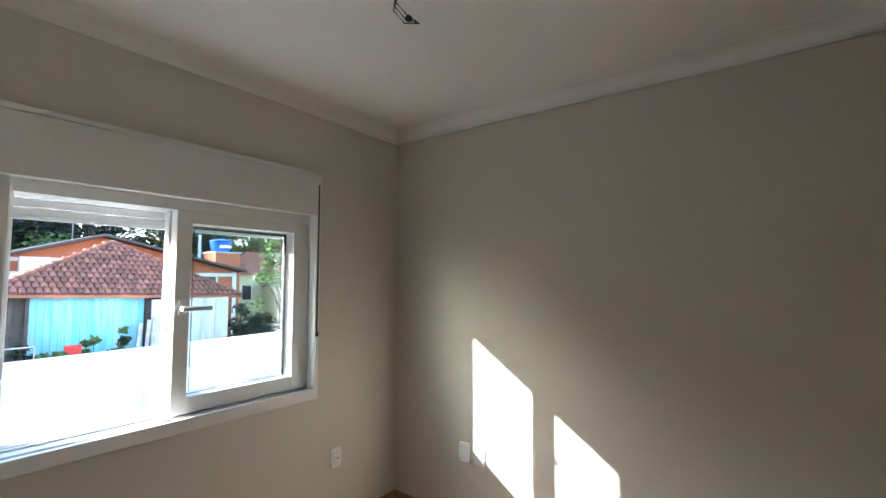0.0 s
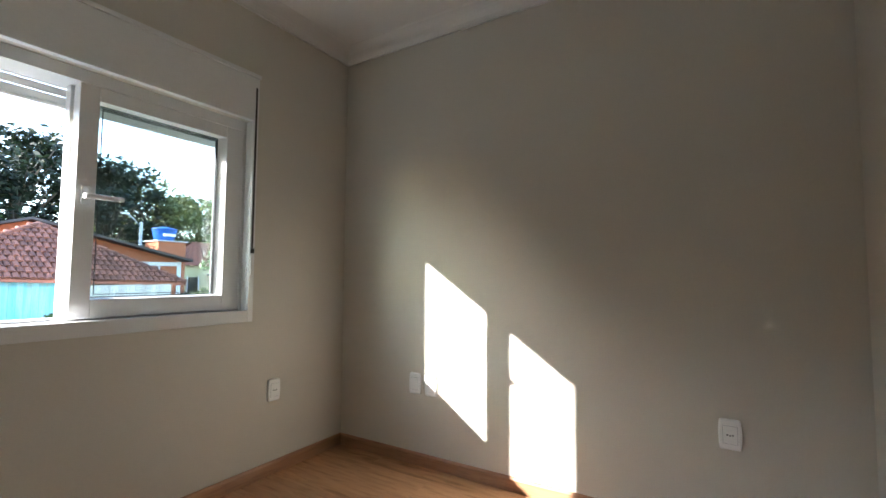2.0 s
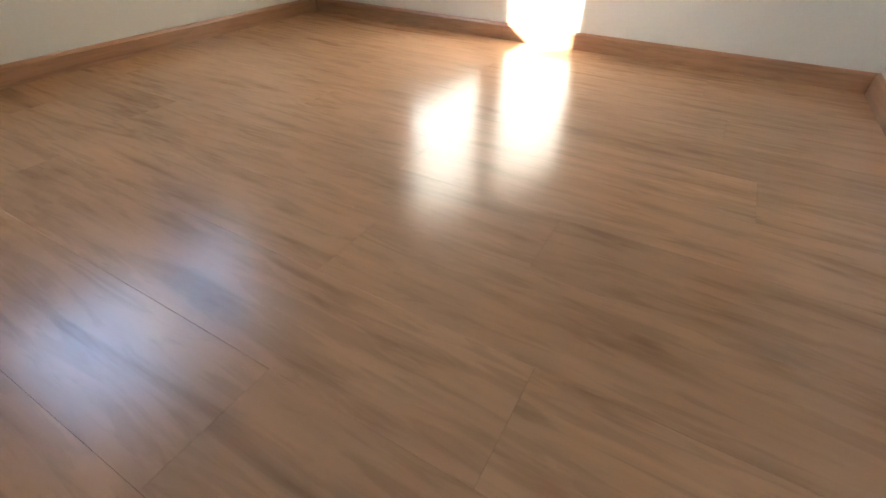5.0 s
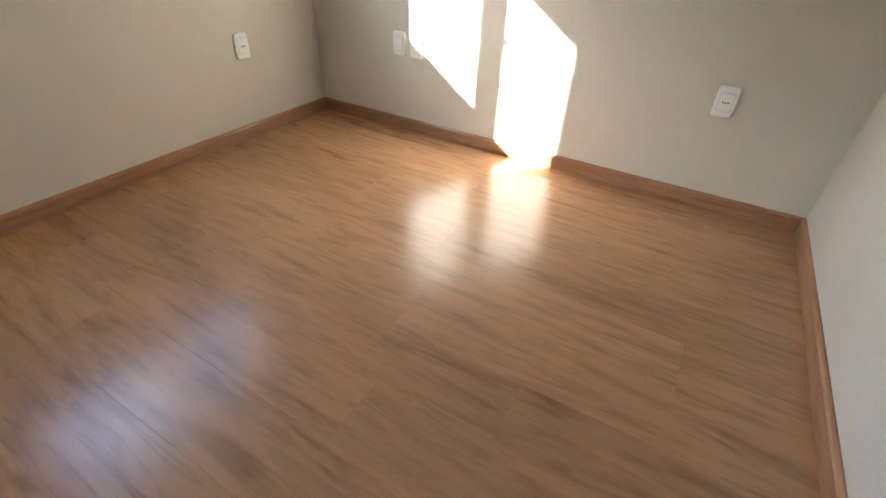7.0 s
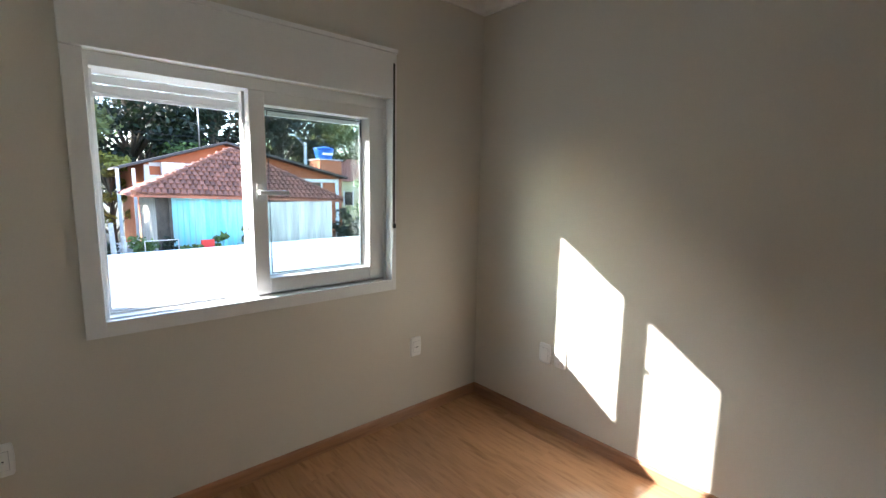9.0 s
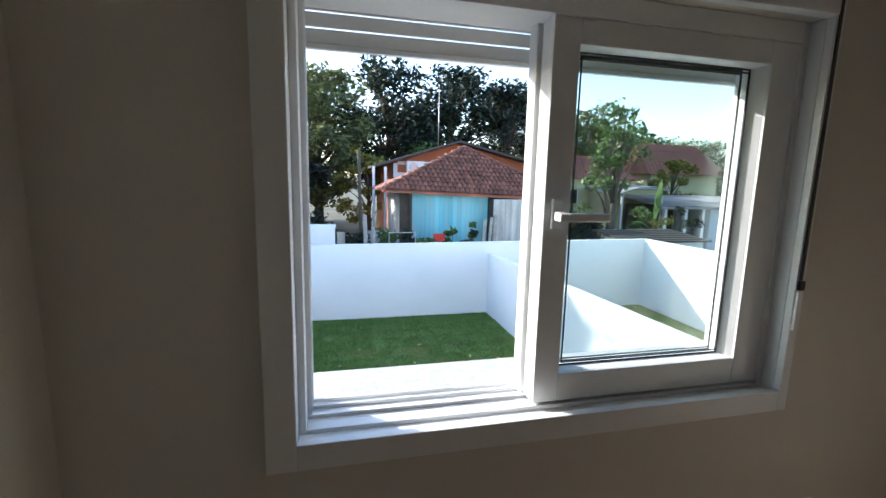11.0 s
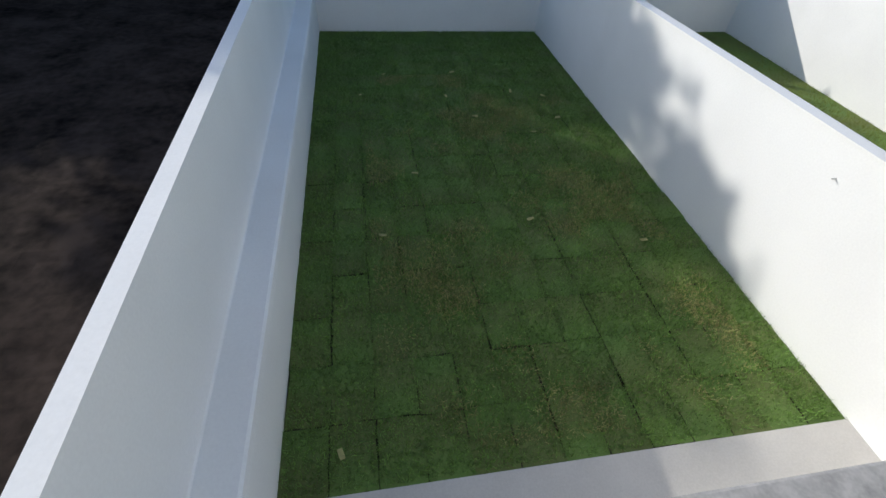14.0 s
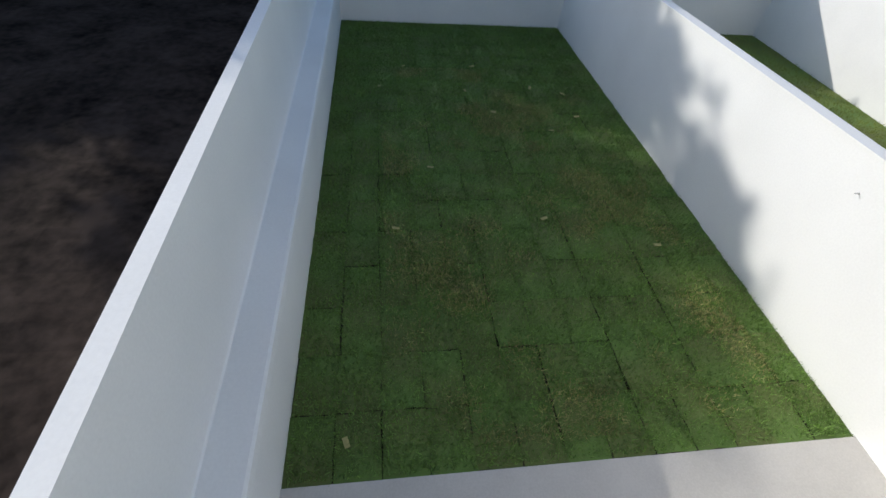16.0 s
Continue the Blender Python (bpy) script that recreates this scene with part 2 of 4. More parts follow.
def tube(bm, pts, radii, sides=8):
    rings = []
    for i, p in enumerate(pts):
        d = (Vector(pts[min(i + 1, len(pts) - 1)]) - Vector(pts[max(i - 1, 0)])).normalized()
        s = d.orthogonal().normalized()
        t = d.cross(s)
        rings.append([bm.verts.new(Vector(p) + (s * math.cos(a) + t * math.sin(a)) * radii[i]) for a in (2 * math.pi * k / sides for k in range(sides))])
    for a, b in zip(rings, rings[1:]):
        for k in range(sides):
            f = bm.faces.new((a[k], a[(k + 1) % sides], b[(k + 1) % sides], b[k]))
            f.smooth = True
    bm.faces.new(rings[0][::-1]), bm.faces.new(rings[-1])
    return bm


def mesh_of(name, bm, material, fix=True):
    if fix:
        bmesh.ops.recalc_face_normals(bm, faces=bm.faces[:])
    me = bpy.data.meshes.new(name)
    bm.to_mesh(me)
    bm.free()
    me.materials.append(material)
    return me


def part(name, bm, material, parent, label=""):
    ob = new(name, mesh_of(name, bm, material))
    ob.parent = parent
    return tagged(ob, label)


def thing(name, label, category, at=(0, 0, 0), group="", turn=0):
    ob = new(name)
    ob.empty_display_size = 0.1
    ob.matrix_world = pose(*at, 0, 0, turn)
    return tagged(ob, label, category, group)


def structure(name, bm, material, label, category):
    return tagged(new(name, mesh_of(name, bm, material)), label, category, kind="structure")


def whole(name, bm, material, label, category, kind="", group=""):
    return tagged(new(name, mesh_of(name, bm, material)), label, category, group, kind)


rng = random.Random(7)

# ---- the room ----
RX, RY, RH = -2.50, -2.59, 2.60          # left wall, near wall, ceiling
WX0, WX1, WZ0, WZ1 = -2.06, -0.715, 0.885, 1.92   # hole for the window
WT = 0.20                                # thickness of the outer wall
GZ = -2.60                               # yard level
bm = boxes((-3.17, WX0, 0, WT, GZ - 0.3, 3.1), (WX1, 8.2, 0, WT, GZ - 0.3, 3.1), (WX0, WX1, 0, WT, GZ - 0.3, WZ0), (WX0, WX1, 0, WT, WZ1, 3.1))
me = mesh_of("wall_window", bm, M_WALL)
me.materials.append(M_WHITE)
for f in me.polygons:
    if f.normal.y > 0.5:
        f.material_index = 1
tagged(new("wall_window", me), "greige painted wall around the white window", "wall", kind="structure")
structure("wall_right", boxes((0, 0.15, RY - 0.15, -0.001, -0.12, 3.0)), M_WALL, "plain greige painted wall with sockets", "wall")
structure("wall_left", boxes((RX - 0.15, RX, RY - 0.15, -0.001, -0.12, 3.0)), M_WALL, "plain greige painted wall beside the window", "wall")
structure("wall_near", boxes((RX, 0, RY - 0.15, RY, -0.12, 3.0)), M_WALL, "plain greige painted wall", "wall")
structure("ceiling", boxes((RX, 0, RY, 0, RH, RH + 0.12)), M_CEIL, "flat white painted ceiling", "ceiling")
structure("roof_slab", boxes((-3.17, 8.2, -6, WT + 0.35, 3.1, 3.25)), M_WHITE, "white slab over the house", "roof")
structure("subfloor", boxes((RX, 0, RY, 0, -0.12, -0.011)), M_CONC, "concrete floor slab under the boards", "floor")

# plaster cornice, a hollow curve from wall to ceiling
cove = [(0, 0), (0.012, 0), (0.012, 0.015)] + [(0.012 + 0.083 * (1 - math.cos(a)), 0.015 + 0.058 * math.sin(a)) for a in (radians(k * 15) for k in range(1, 7))] + [(0.105, 0.079), (0, 0.079)]
for k, (p, q) in enumerate((((RX, 0, 2.52), (0, 0, 2.52)), ((0, 0, 2.52), (0, RY, 2.52)), ((0, RY, 2.52), (RX, RY, 2.52)), ((RX, RY, 2.52), (RX, 0, 2.52)))):
    structure("cornice_%d" % (k + 1), prism(bmesh.new(), cove, p, q), M_CEIL, "white plaster cornice with a hollow curve", "cornice")
skirt = [(0.0, 0.0), (0.014, 0.0), (0.014, 0.058), (0.010, 0.066), (0.005, 0.07), (0.0, 0.07)]
for k, (p, q) in enumerate((((RX, 0, 0), (0, 0, 0)), ((0, 0, 0), (0, RY, 0)), ((0, RY, 0), (RX, RY, 0)), ((RX, RY, 0), (RX, 0, 0)))):
    structure("baseboard_%d" % (k + 1), prism(bmesh.new(), skirt, p, q), M_SKIRT, "brown wood-print skirting board", "skirting")


# ---- window ----
win = tagged(new("window_1"), "white pvc sliding window, one half slid open", "window", kind="structure")
win.empty_display_size = 0.1
part("inner_trim", boxes((-2.115, -2.05, -0.022, 0.0, 0.845, 1.913), (-0.725, -0.695, -0.022, 0.0, 0.845, 2.171), (-2.05, -0.725, -0.022, 0.0, 0.845, 0.906), bevel=0.003), M_PVC, win)
part("shutter_box", boxes((-2.115, -0.726, -0.032, 0.0, 1.915, 2.150), bevel=0.004), M_PVC, win, "white roller shutter cover panel")
part("shutter_box_lip", boxes((-2.12, -0.694, -0.036, 0.0, 2.151, 2.173), bevel=0.003), M_PVC, win)
part("outer_frame", boxes((-2.058, -2.033, 0.040, 0.18, 0.887, 1.918), (-0.742, -0.717, 0.040, 0.18, 0.887, 1.918), (-2.033, -0.742, 0.040, 0.18, 0.887, 0.905), (-2.033, -0.742, 0.040, 0.18, 1.866, 1.918), bevel=0.002), M_PVC, win)
part("reveal_lining", boxes((-2.0585, -2.05, 0.0005, 0.039, 0.887, 1.918), (-0.7255, -0.7165, 0.0005, 0.039, 0.887, 1.918), (-2.049, -0.7265, 0.0005, 0.039, 0.887, 0.8955)), M_PVC, win)
for y in (0.090, 0.135, 0.168):
    part("track_rail", boxes((-2.032, -0.743, y, y + 0.006, 0.9052, 0.914), bevel=0.001), M_PVC, win)
    part("side_rail", boxes((-2.0325, -2.021, y, y + 0.006, 0.915, 1.865), bevel=0.001), M_PVC, win)
part("gasket", boxes((-2.0325, -2.027, 0.108, 0.130, 0.915, 1.865)), M_BLACK, win)
part("reveal_gasket", boxes((-0.7495, -0.7425, 0.142, 0.154, 0.915, 1.865)), M_BLACK, win)


def sash(x0, x1, y0, y1, z0, z1, left, right, foot, head, name, splay=0.0):
    """Sliding sash: four rails, a splayed lip round the glass, two gasket lines."""
    s = part(name, boxes((x0, x0 + left, y0, y1, z0, z1), (x1 - right, x1, y0, y1, z0, z1), (x0 + left, x1 - right, y0, y1, z0, z0 + foot), (x0 + left, x1 - right, y0, y1, z1 - head, z1), bevel=0.004), M_PVC, win)
    gx0, gx1, gz0, gz1 = x0 + left, x1 - right, z0 + foot, z1 - head
    yg = y1 - 0.014
    g = part("pane", boxes((gx0 - 0.001, gx1 + 0.001, yg - 0.003, yg + 0.003, gz0 - 0.001, gz1 + 0.001)), M_GLASS, s, "clear window glass")
    g.visible_shadow = False
    if splay:
        bm = bmesh.new()
        outer = [bm.verts.new(p) for p in ((gx0 + 0.0005, y0 + 0.006, gz0 + 0.0005), (gx1 - 0.0005, y0 + 0.006, gz0 + 0.0005), (gx1 - 0.0005, y0 + 0.006, gz1 - 0.0005), (gx0 + 0.0005, y0 + 0.006, gz1 - 0.0005))]
        inner = [bm.verts.new(p) for p in ((gx0 + 0.006, yg - 0.004, gz0 + 0.006), (gx1 - splay, yg - 0.004, gz0 + 0.006), (gx1 - splay, yg - 0.004, gz1 - 0.006), (gx0 + 0.006, yg - 0.004, gz1 - 0.006))]
        back = [bm.verts.new((v.co.x, yg - 0.004, v.co.z)) for v in outer]
        for k in range(4):
            q = (k + 1) % 4
            bm.faces.new((outer[k], outer[q], inner[q], inner[k])), bm.faces.new((inner[k], inner[q], back[q], back[k])), bm.faces.new((back[k], back[q], outer[q], outer[k]))
        part("glazing_lip", bm, M_PVC, s)
        gx0, gx1, gz0, gz1 = gx0 + 0.006, gx1 - splay, gz0 + 0.006, gz1 - 0.006
    for d in (0.0, 0.012):
        ya = yg - 0.0085 - d
        part("gasket_line", boxes((gx0 + d, gx0 + d + 0.003, ya, ya + 0.004, gz0 + d, gz1 - d), (gx1 - d - 0.003, gx1 - d, ya, ya + 0.004, gz0 + d, gz1 - d), (gx0 + d + 0.003, gx1 - d - 0.003, ya, ya + 0.004, gz1 - d - 0.004, gz1 - d), (gx0 + d + 0.003, gx1 - d - 0.003, ya, ya + 0.004, gz0 + d, gz0 + d + 0.003)), M_BLACK, s, "thin black glazing gasket")
    return s


inner = sash(-1.466, -0.737, 0.045, 0.104, 0.910, 1.866, 0.071, 0.095, 0.077, 0.060, "inner_sash", 0.027)
outer = sash(-1.476, -0.757, 0.112, 0.156, 0.910, 1.866, 0.054, 0.075, 0.070, 0.056, "outer_sash")
h = part("handle", boxes((-1.448, -1.418, 0.033, 0.045, 1.37, 1.445), (-1.444, -1.422, 0.010, 0.033, 1.392, 1.414), bevel=0.004), M_PVC, win, "white lever handle")
part("lever", boxes((-1.445, -1.308, -0.002, 0.012, 1.391, 1.412), bevel=0.006), M_PVC, h)
# roller shutter, let down a hand's breadth
for k in range(3):
    part("shutter_slat", boxes((-2.031, -0.744, 0.186, 0.196, 1.792 + 0.036 * k, 1.825 + 0.036 * k), bevel=0.003), M_PVC, win)
part("shutter_end_bar", boxes((-2.031, -0.744, 0.183, 0.199, 1.779, 1.791), bevel=0.002), M_PVC, win)
part("shutter_guide", boxes((-2.058, -2.034, 0.181, 0.205, 0.906, 1.918), bevel=0.002), M_PVC, win)
part("shutter_guide", boxes((-0.741, -0.717, 0.181, 0.205, 0.906, 1.918), bevel=0.002), M_PVC, win)
st = part("shutter_strap", boxes((-0.718, -0.708, -0.0255, -0.0225, 1.232, 2.10)), M_STRAP, win, "black shutter strap")
part("strap_guide", boxes((-0.722, -0.704, -0.032, -0.0225, 1.205, 1.231), bevel=0.002), M_BLACK, st)
part("strap_cover", boxes((-0.722, -0.704, -0.030, -0.0225, 1.09, 1.20), bevel=0.002), M_PVC, st)
part("outer_sill", boxes((-2.055, -0.72, 0.2005, 0.372, 0.868, 0.8985), bevel=0.004), M_GRANITE, win, "grey granite outer sill")


# ---- sockets and switches ----
def plate_ring(half_w, half_h, bulge, corner, y, bm):
    """Outline of a wall plate: round corners and sides that swell outwards."""
    ring = []
    for cx, cz, a0 in ((1, 1, 0), (-1, 1, 90), (-1, -1, 180), (1, -1, 270)):
        for k in range(5):
            a = radians(a0 + 22.5 * k)
            x = cx * (half_w - corner) + corner * math.cos(a)
            z = cz * (half_h - corner) + corner * math.sin(a)
            ring.append((x, z))
        nxt = ((-1, 1), (-1, -1), (1, -1), (1, 1))[a0 // 90]
        if a0 in (90, 270):
            for f in (0.25, 0.5, 0.75):
                z = (half_h - corner) * (cz + (nxt[1] - cz) * f)
                ring.append((cx * (half_w + bulge * (1 - (2 * f - 1) ** 2)), z))
    return [bm.verts.new((x, y, z)) for x, z in ring]


def lofted(rows):
    """Rings of (half width, half height, bulge, corner, depth) joined, the last one closed."""
    bm = bmesh.new()
    rings = [plate_ring(*r, bm) for r in rows]
    for p, q in zip(rings, rings[1:]):
        for k in range(len(p)):
            bm.faces.new((p[k], p[(k + 1) % len(p)], q[(k + 1) % len(p)], q[k])).smooth = False
    bm.faces.new(rings[-1]), bm.faces.new(rings[0][::-1])
    return bm


def socket(at, turn, holes, label):
    """Wall plate with swelling sides, a raised module and a recessed outlet."""
    s = thing("wall_socket", label, "socket", at, "wall sockets", turn)
    part("plate", lofted(((0.0385, 0.061, 0.003, 0.010, 0.0), (0.0385, 0.061, 0.003, 0.010, -0.005), (0.0355, 0.058, 0.003, 0.009, -0.0105), (0.031, 0.0535, 0.002, 0.008, -0.0125))), M_PLATE, s)
    part("module_seam", boxes((-0.0262, 0.0262, -0.0128, -0.0118, -0.0362, 0.0362)), M_ALU, s, "thin grey seam round the module")
    part("module", boxes((-0.025, 0.025, -0.0150, -0.0122, -0.035, 0.035), bevel=0.0015), M_PLATE, s)
    if holes:
        bm = bmesh.new()
        hexa = ((-0.021, 0), (-0.014, -0.0085), (0.014, -0.0085), (0.021, 0), (0.014, 0.0085), (-0.014, 0.0085))
        rings = [[bm.verts.new((x * f, y, z * f)) for x, z in hexa] for f, y in ((1.0, -0.0149), (1.0, -0.0156), (0.86, -0.0156), (0.80, -0.0152))]
        for p, q in zip(rings, rings[1:]):
            for k in range(6):
                bm.faces.new((p[k], p[(k + 1) % 6], q[(k + 1) % 6], q[k]))
        bm.faces.new(rings[-1])
        part("outlet_face", bm, M_PLATE, s)
        for dx, dz in ((-0.0095, 0), (0, -0.0024), (0.0095, 0)):
            part("hole", tube(bmesh.new(), ((dx, -0.0162, dz), (dx, -0.0150, dz)), (0.0030, 0.0030), 8), M_BLACK, s)
    return s


socket((-0.535, 0, 0.456), 0, True, "white wall socket below the window, low on the wall")
socket((-2.385, 0, 0.456), 0, True, "white wall socket near the room corner")
socket((0, -0.590, 0.462), -90, False, "white blank wall plate beside the sunlit patch")
socket((0, -0.700, 0.462), -90, True, "white wall socket at the edge of the sunlight")
socket((0, -2.150, 0.458), -90, True, "white three-pin wall socket on the greige wall")

# bare lamp wires at the ceiling
wires = thing("lamp_wires", "bare black electric wires hanging from the ceiling", "wire", (-1.25, -1.19, RH))
for a, c in ((0.0, 0.0), (0.5, 0.02), (-0.5, -0.02)):
    pts = [(0.01 * a + 0.0, c, 0.0), (-0.05 + 0.03 * a, c, -0.05), (-0.03 + 0.03 * a, 0.03 + c, -0.10), (0.02 + 0.02 * a, 0.02 + c, -0.128), (0.06 + 0.03 * a, c - 0.03 * a, -0.125 + 0.01 * a)]
    part("wire", tube(bmesh.new(), pts, [0.0025] * 5, 6), M_BLACK, wires)
part("connector", boxes((0.005, 0.022, -0.004, 0.012, -0.14, -0.122), bevel=0.002), M_BLACK, wires)
part("ceiling_cap", tube(bmesh.new(), ((0, 0, -0.003), (0, 0, 0.0)), (0.03, 0.032), 16), M_PLATE, wires)

# ---- yard ----
YB, XL, XM, XR, YF = 11.77, -2.735, 2.645, 8.14, 1.485
structure("ground", boxes((-900, 900, -300, 1500, GZ - 0.6, GZ - 0.14)), M_EARTH, "scrubby earth running to the horizon", "ground")
profile_l = [(-0.165, -0.1), (0.305, -0.1), (0.305, 0.80), (0.295, 0.885), (0.270, 0.90), (-0.008, 0.925), (-0.02, 0.94), (-0.03, 2.19), (-0.165, 2.19)]
bm = prism(bmesh.new(), [(s, hh) for s, hh in profile_l], (-3.04, WT, GZ), (-3.04, YB + 0.15, GZ))
structure("yard_wall_left", bm, M_WHITE, "white rendered yard wall with a thicker base ledge", "yard wall")


def sloped(bm, above, rise_x, rise_y, x0, y0):
    """Tip the top of a wall a little, as it was laid."""
    for v in bm.verts:
        if v.co.z > above:
            v.co.z += rise_x * (v.co.x - x0) + rise_y * (v.co.y - y0)
    return bm


structure("yard_wall_back", sloped(boxes((-3.06, XR + 0.15, YB + 0.001, YB + 0.15, GZ - 0.14, -0.40)), -1, 0.007, 0, 2.5, 0), M_WHITE, "white rendered back wall of the yard", "yard wall")
structure("yard_wall_middle", sloped(boxes((XM, XM + 0.15, WT, YB, GZ - 0.14, -0.655), (XM - 0.012, XM + 0.162, WT, YB, -0.655, -0.63)), -1, 0, -0.022, 0, 6.5), M_WHITE, "white rendered wall dividing two yards", "yard wall")
structure("yard_wall_right", sloped(boxes((XR, XR + 0.15, WT, YB, GZ - 0.14, -0.33)), -1, 0, -0.012, 0, 9.5), M_WHITE, "white rendered yard wall in sunlight", "yard wall")
structure("patio_slab", boxes((XL, XM, WT, YF, GZ - 0.14, GZ + 0.005), (XM + 0.15, XR, WT, YF, GZ - 0.14, GZ + 0.005), bevel=0.003), M_CONC, "pale concrete strip along the house", "patio")
structure("yard_bed", boxes((XL, XM, YF, YB, GZ - 0.13, GZ - 0.045), (XM + 0.15, XR, YF, YB, GZ - 0.13, GZ - 0.02)), M_SOIL, "dark soil under the turf", "ground")
nail = whole("wall_hook", tube(bmesh.new(), ((XM - 0.05, 3.127, -0.912), (XM + 0.01, 3.127, -0.912)), (0.006, 0.006), 8), M_ALU, "small metal pin in the white wall", "pin")

# neighbour's plot: bare dark soil, lumpy
bm = bmesh.new()
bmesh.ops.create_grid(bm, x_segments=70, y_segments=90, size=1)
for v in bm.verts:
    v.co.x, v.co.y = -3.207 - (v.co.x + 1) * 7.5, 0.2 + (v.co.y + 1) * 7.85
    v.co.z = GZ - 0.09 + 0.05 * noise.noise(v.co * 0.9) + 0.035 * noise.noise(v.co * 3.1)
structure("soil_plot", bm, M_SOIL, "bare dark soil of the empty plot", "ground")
bw = tagged(new("plot_wall"), "raw grey cement wall of the empty plot", "wall", kind="structure")
part("wall_face", boxes((-18, -3.36, 15.8, 15.98, GZ - 0.2, 0.55)), M_BLOCK, bw)
part("footing", boxes((-18, -3.36, 15.765, 15.797, GZ - 0.2, -1.72)), M_FOOTING, bw, "damp dark footing of the wall")
for x in (-16.2, -12.2, -8.2):
    part("pilaster", boxes((x - 0.14, x + 0.14, 15.70, 15.80, GZ - 0.2, -1.3)), M_BLOCK, bw)
for x in (-12.0, -8.25, -5.05):
    part("concrete_column", boxes((x - 0.13, x + 0.13, 15.785, 15.80, -1.3, 0.50)), M_COLUMN, bw, "paler concrete column in the wall")
for x in (-15.6, -12.3, -8.87, -5.45):
    p = part("pipe_end", tube(bmesh.new(), ((x, 15.70, 0.02), (x, 15.9, 0.05)), (0.065, 0.065), 14), M_FIBRO, bw, "grey pipe stub in the wall")
    part("pipe_mouth", tube(bmesh.new(), ((x, 15.690, 0.018), (x, 15.702, 0.02)), (0.056, 0.056), 14), M_BLACK, p)
cab = thing("meter_cabinet", "low white cabinet behind the yard wall", "cabinet", (-2.48, 13.2, GZ - 0.14))
part("body", boxes((-0.58, 0.58, -0.2, 0.3, 0, 2.66), bevel=0.01), M_WHITE, cab)
part("lid", boxes((-0.61, 0.61, -0.24, 0.34, 2.66, 2.71), bevel=0.006), M_WHITE, cab)
crate = thing("board_panel", "pale brown board leaning by the cabinet", "board", (-1.72, 13.2, GZ - 0.14))
part("panel", boxes((-0.12, 0.12, -0.02, 0.02, 0, 2.5), bevel=0.004), M_POST, crate)


# ---- trees ----
def leaves(bm, centre, radius, count, size, r, flat=0.75):
    for _ in range(count):
        while True:
            d = Vector((r.uniform(-1, 1), r.uniform(-1, 1), r.uniform(-1, 1)))
            if 0.05 < d.length < 1:
                break
        p = Vector(centre) + Vector((d.x * radius, d.y * radius, d.z * radius * flat)) * (0.55 + 0.45 * r.random())
        a = Vector((r.gauss(0, 1), r.gauss(0, 1), r.gauss(0, 0.6))).normalized()
        b = a.orthogonal().normalized()
        b.rotate(Matrix.Rotation(r.uniform(0, 6.28), 3, a))
        s = size * r.uniform(0.6, 1.3)
        vs = [bm.verts.new(p + q) for q in (-a * s, b * s * 0.42, a * s, -b * s * 0.42)]
        bm.faces.new(vs)


def tree(at, height, spread, seed, leaf, label, clumps=26, per=110, size=0.16, bare=0.35, lean=0.0, bark=None):
    r = random.Random(seed)
    t = thing("tree", label, "tree", at)
    trunk = bmesh.new()
    top = Vector((lean * height, r.uniform(-0.05, 0.05) * height, height * 0.82))
    pts = [Vector((0, 0, 0)).lerp(top, k / 6) + Vector((r.gauss(0, 0.05), r.gauss(0, 0.05), 0)) * (height * 0.15 if 0 < k else 0) for k in range(7)]
    base = 0.028 * height
    tube(trunk, pts, [base * (1.25 - 0.17 * k) for k in range(7)], 8)
    crown = bmesh.new()
    for k in range(clumps):
        h = r.uniform(bare, 1.0)
        out = spread * (0.35 + 0.65 * math.sin(math.pi * min(0.97, 0.15 + 0.8 * (h - bare) / (1 - bare)))) * math.sqrt(r.random())
        ang = r.uniform(0, 6.283)
        c = Vector((out * math.cos(ang) + lean * height * h, out * math.sin(ang), h * height))
        start = pts[min(5, max(1, int(h * 5)))]
        midp = start.lerp(c, 0.5) + Vector((0, 0, 0.04 * height))
        tube(trunk, (start, midp, c), (base * 0.4, base * 0.24, base * 0.08), 5)
        leaves(crown, c, spread * r.uniform(0.22, 0.42), per, size, r)
    part("trunk", trunk, bark or M_BARK, t)
    me = mesh_of("crown", crown, leaf, fix=False)
    ob = new("crown", me)
    ob.parent = t
    return t


FZ = GZ - 0.14
# dark wood behind the empty plot, its shade put into leaf and bark colour
# the last two trees are added to keep the sun off the near turf
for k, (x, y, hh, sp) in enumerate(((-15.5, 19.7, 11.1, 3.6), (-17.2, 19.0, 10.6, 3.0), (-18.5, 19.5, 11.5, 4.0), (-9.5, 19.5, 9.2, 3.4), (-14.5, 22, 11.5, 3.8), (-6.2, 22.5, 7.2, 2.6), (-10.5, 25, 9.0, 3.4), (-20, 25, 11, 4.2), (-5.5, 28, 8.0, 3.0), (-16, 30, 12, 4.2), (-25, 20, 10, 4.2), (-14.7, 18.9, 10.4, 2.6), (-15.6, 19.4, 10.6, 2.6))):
    tree((x, y, FZ), hh, sp, 20 + k, M_LEAF_SHADE, "dense tree at the edge of the wood, shade put into its colour", 60, 260, 0.17, 0.05, bark=M_BARK_SHADE)
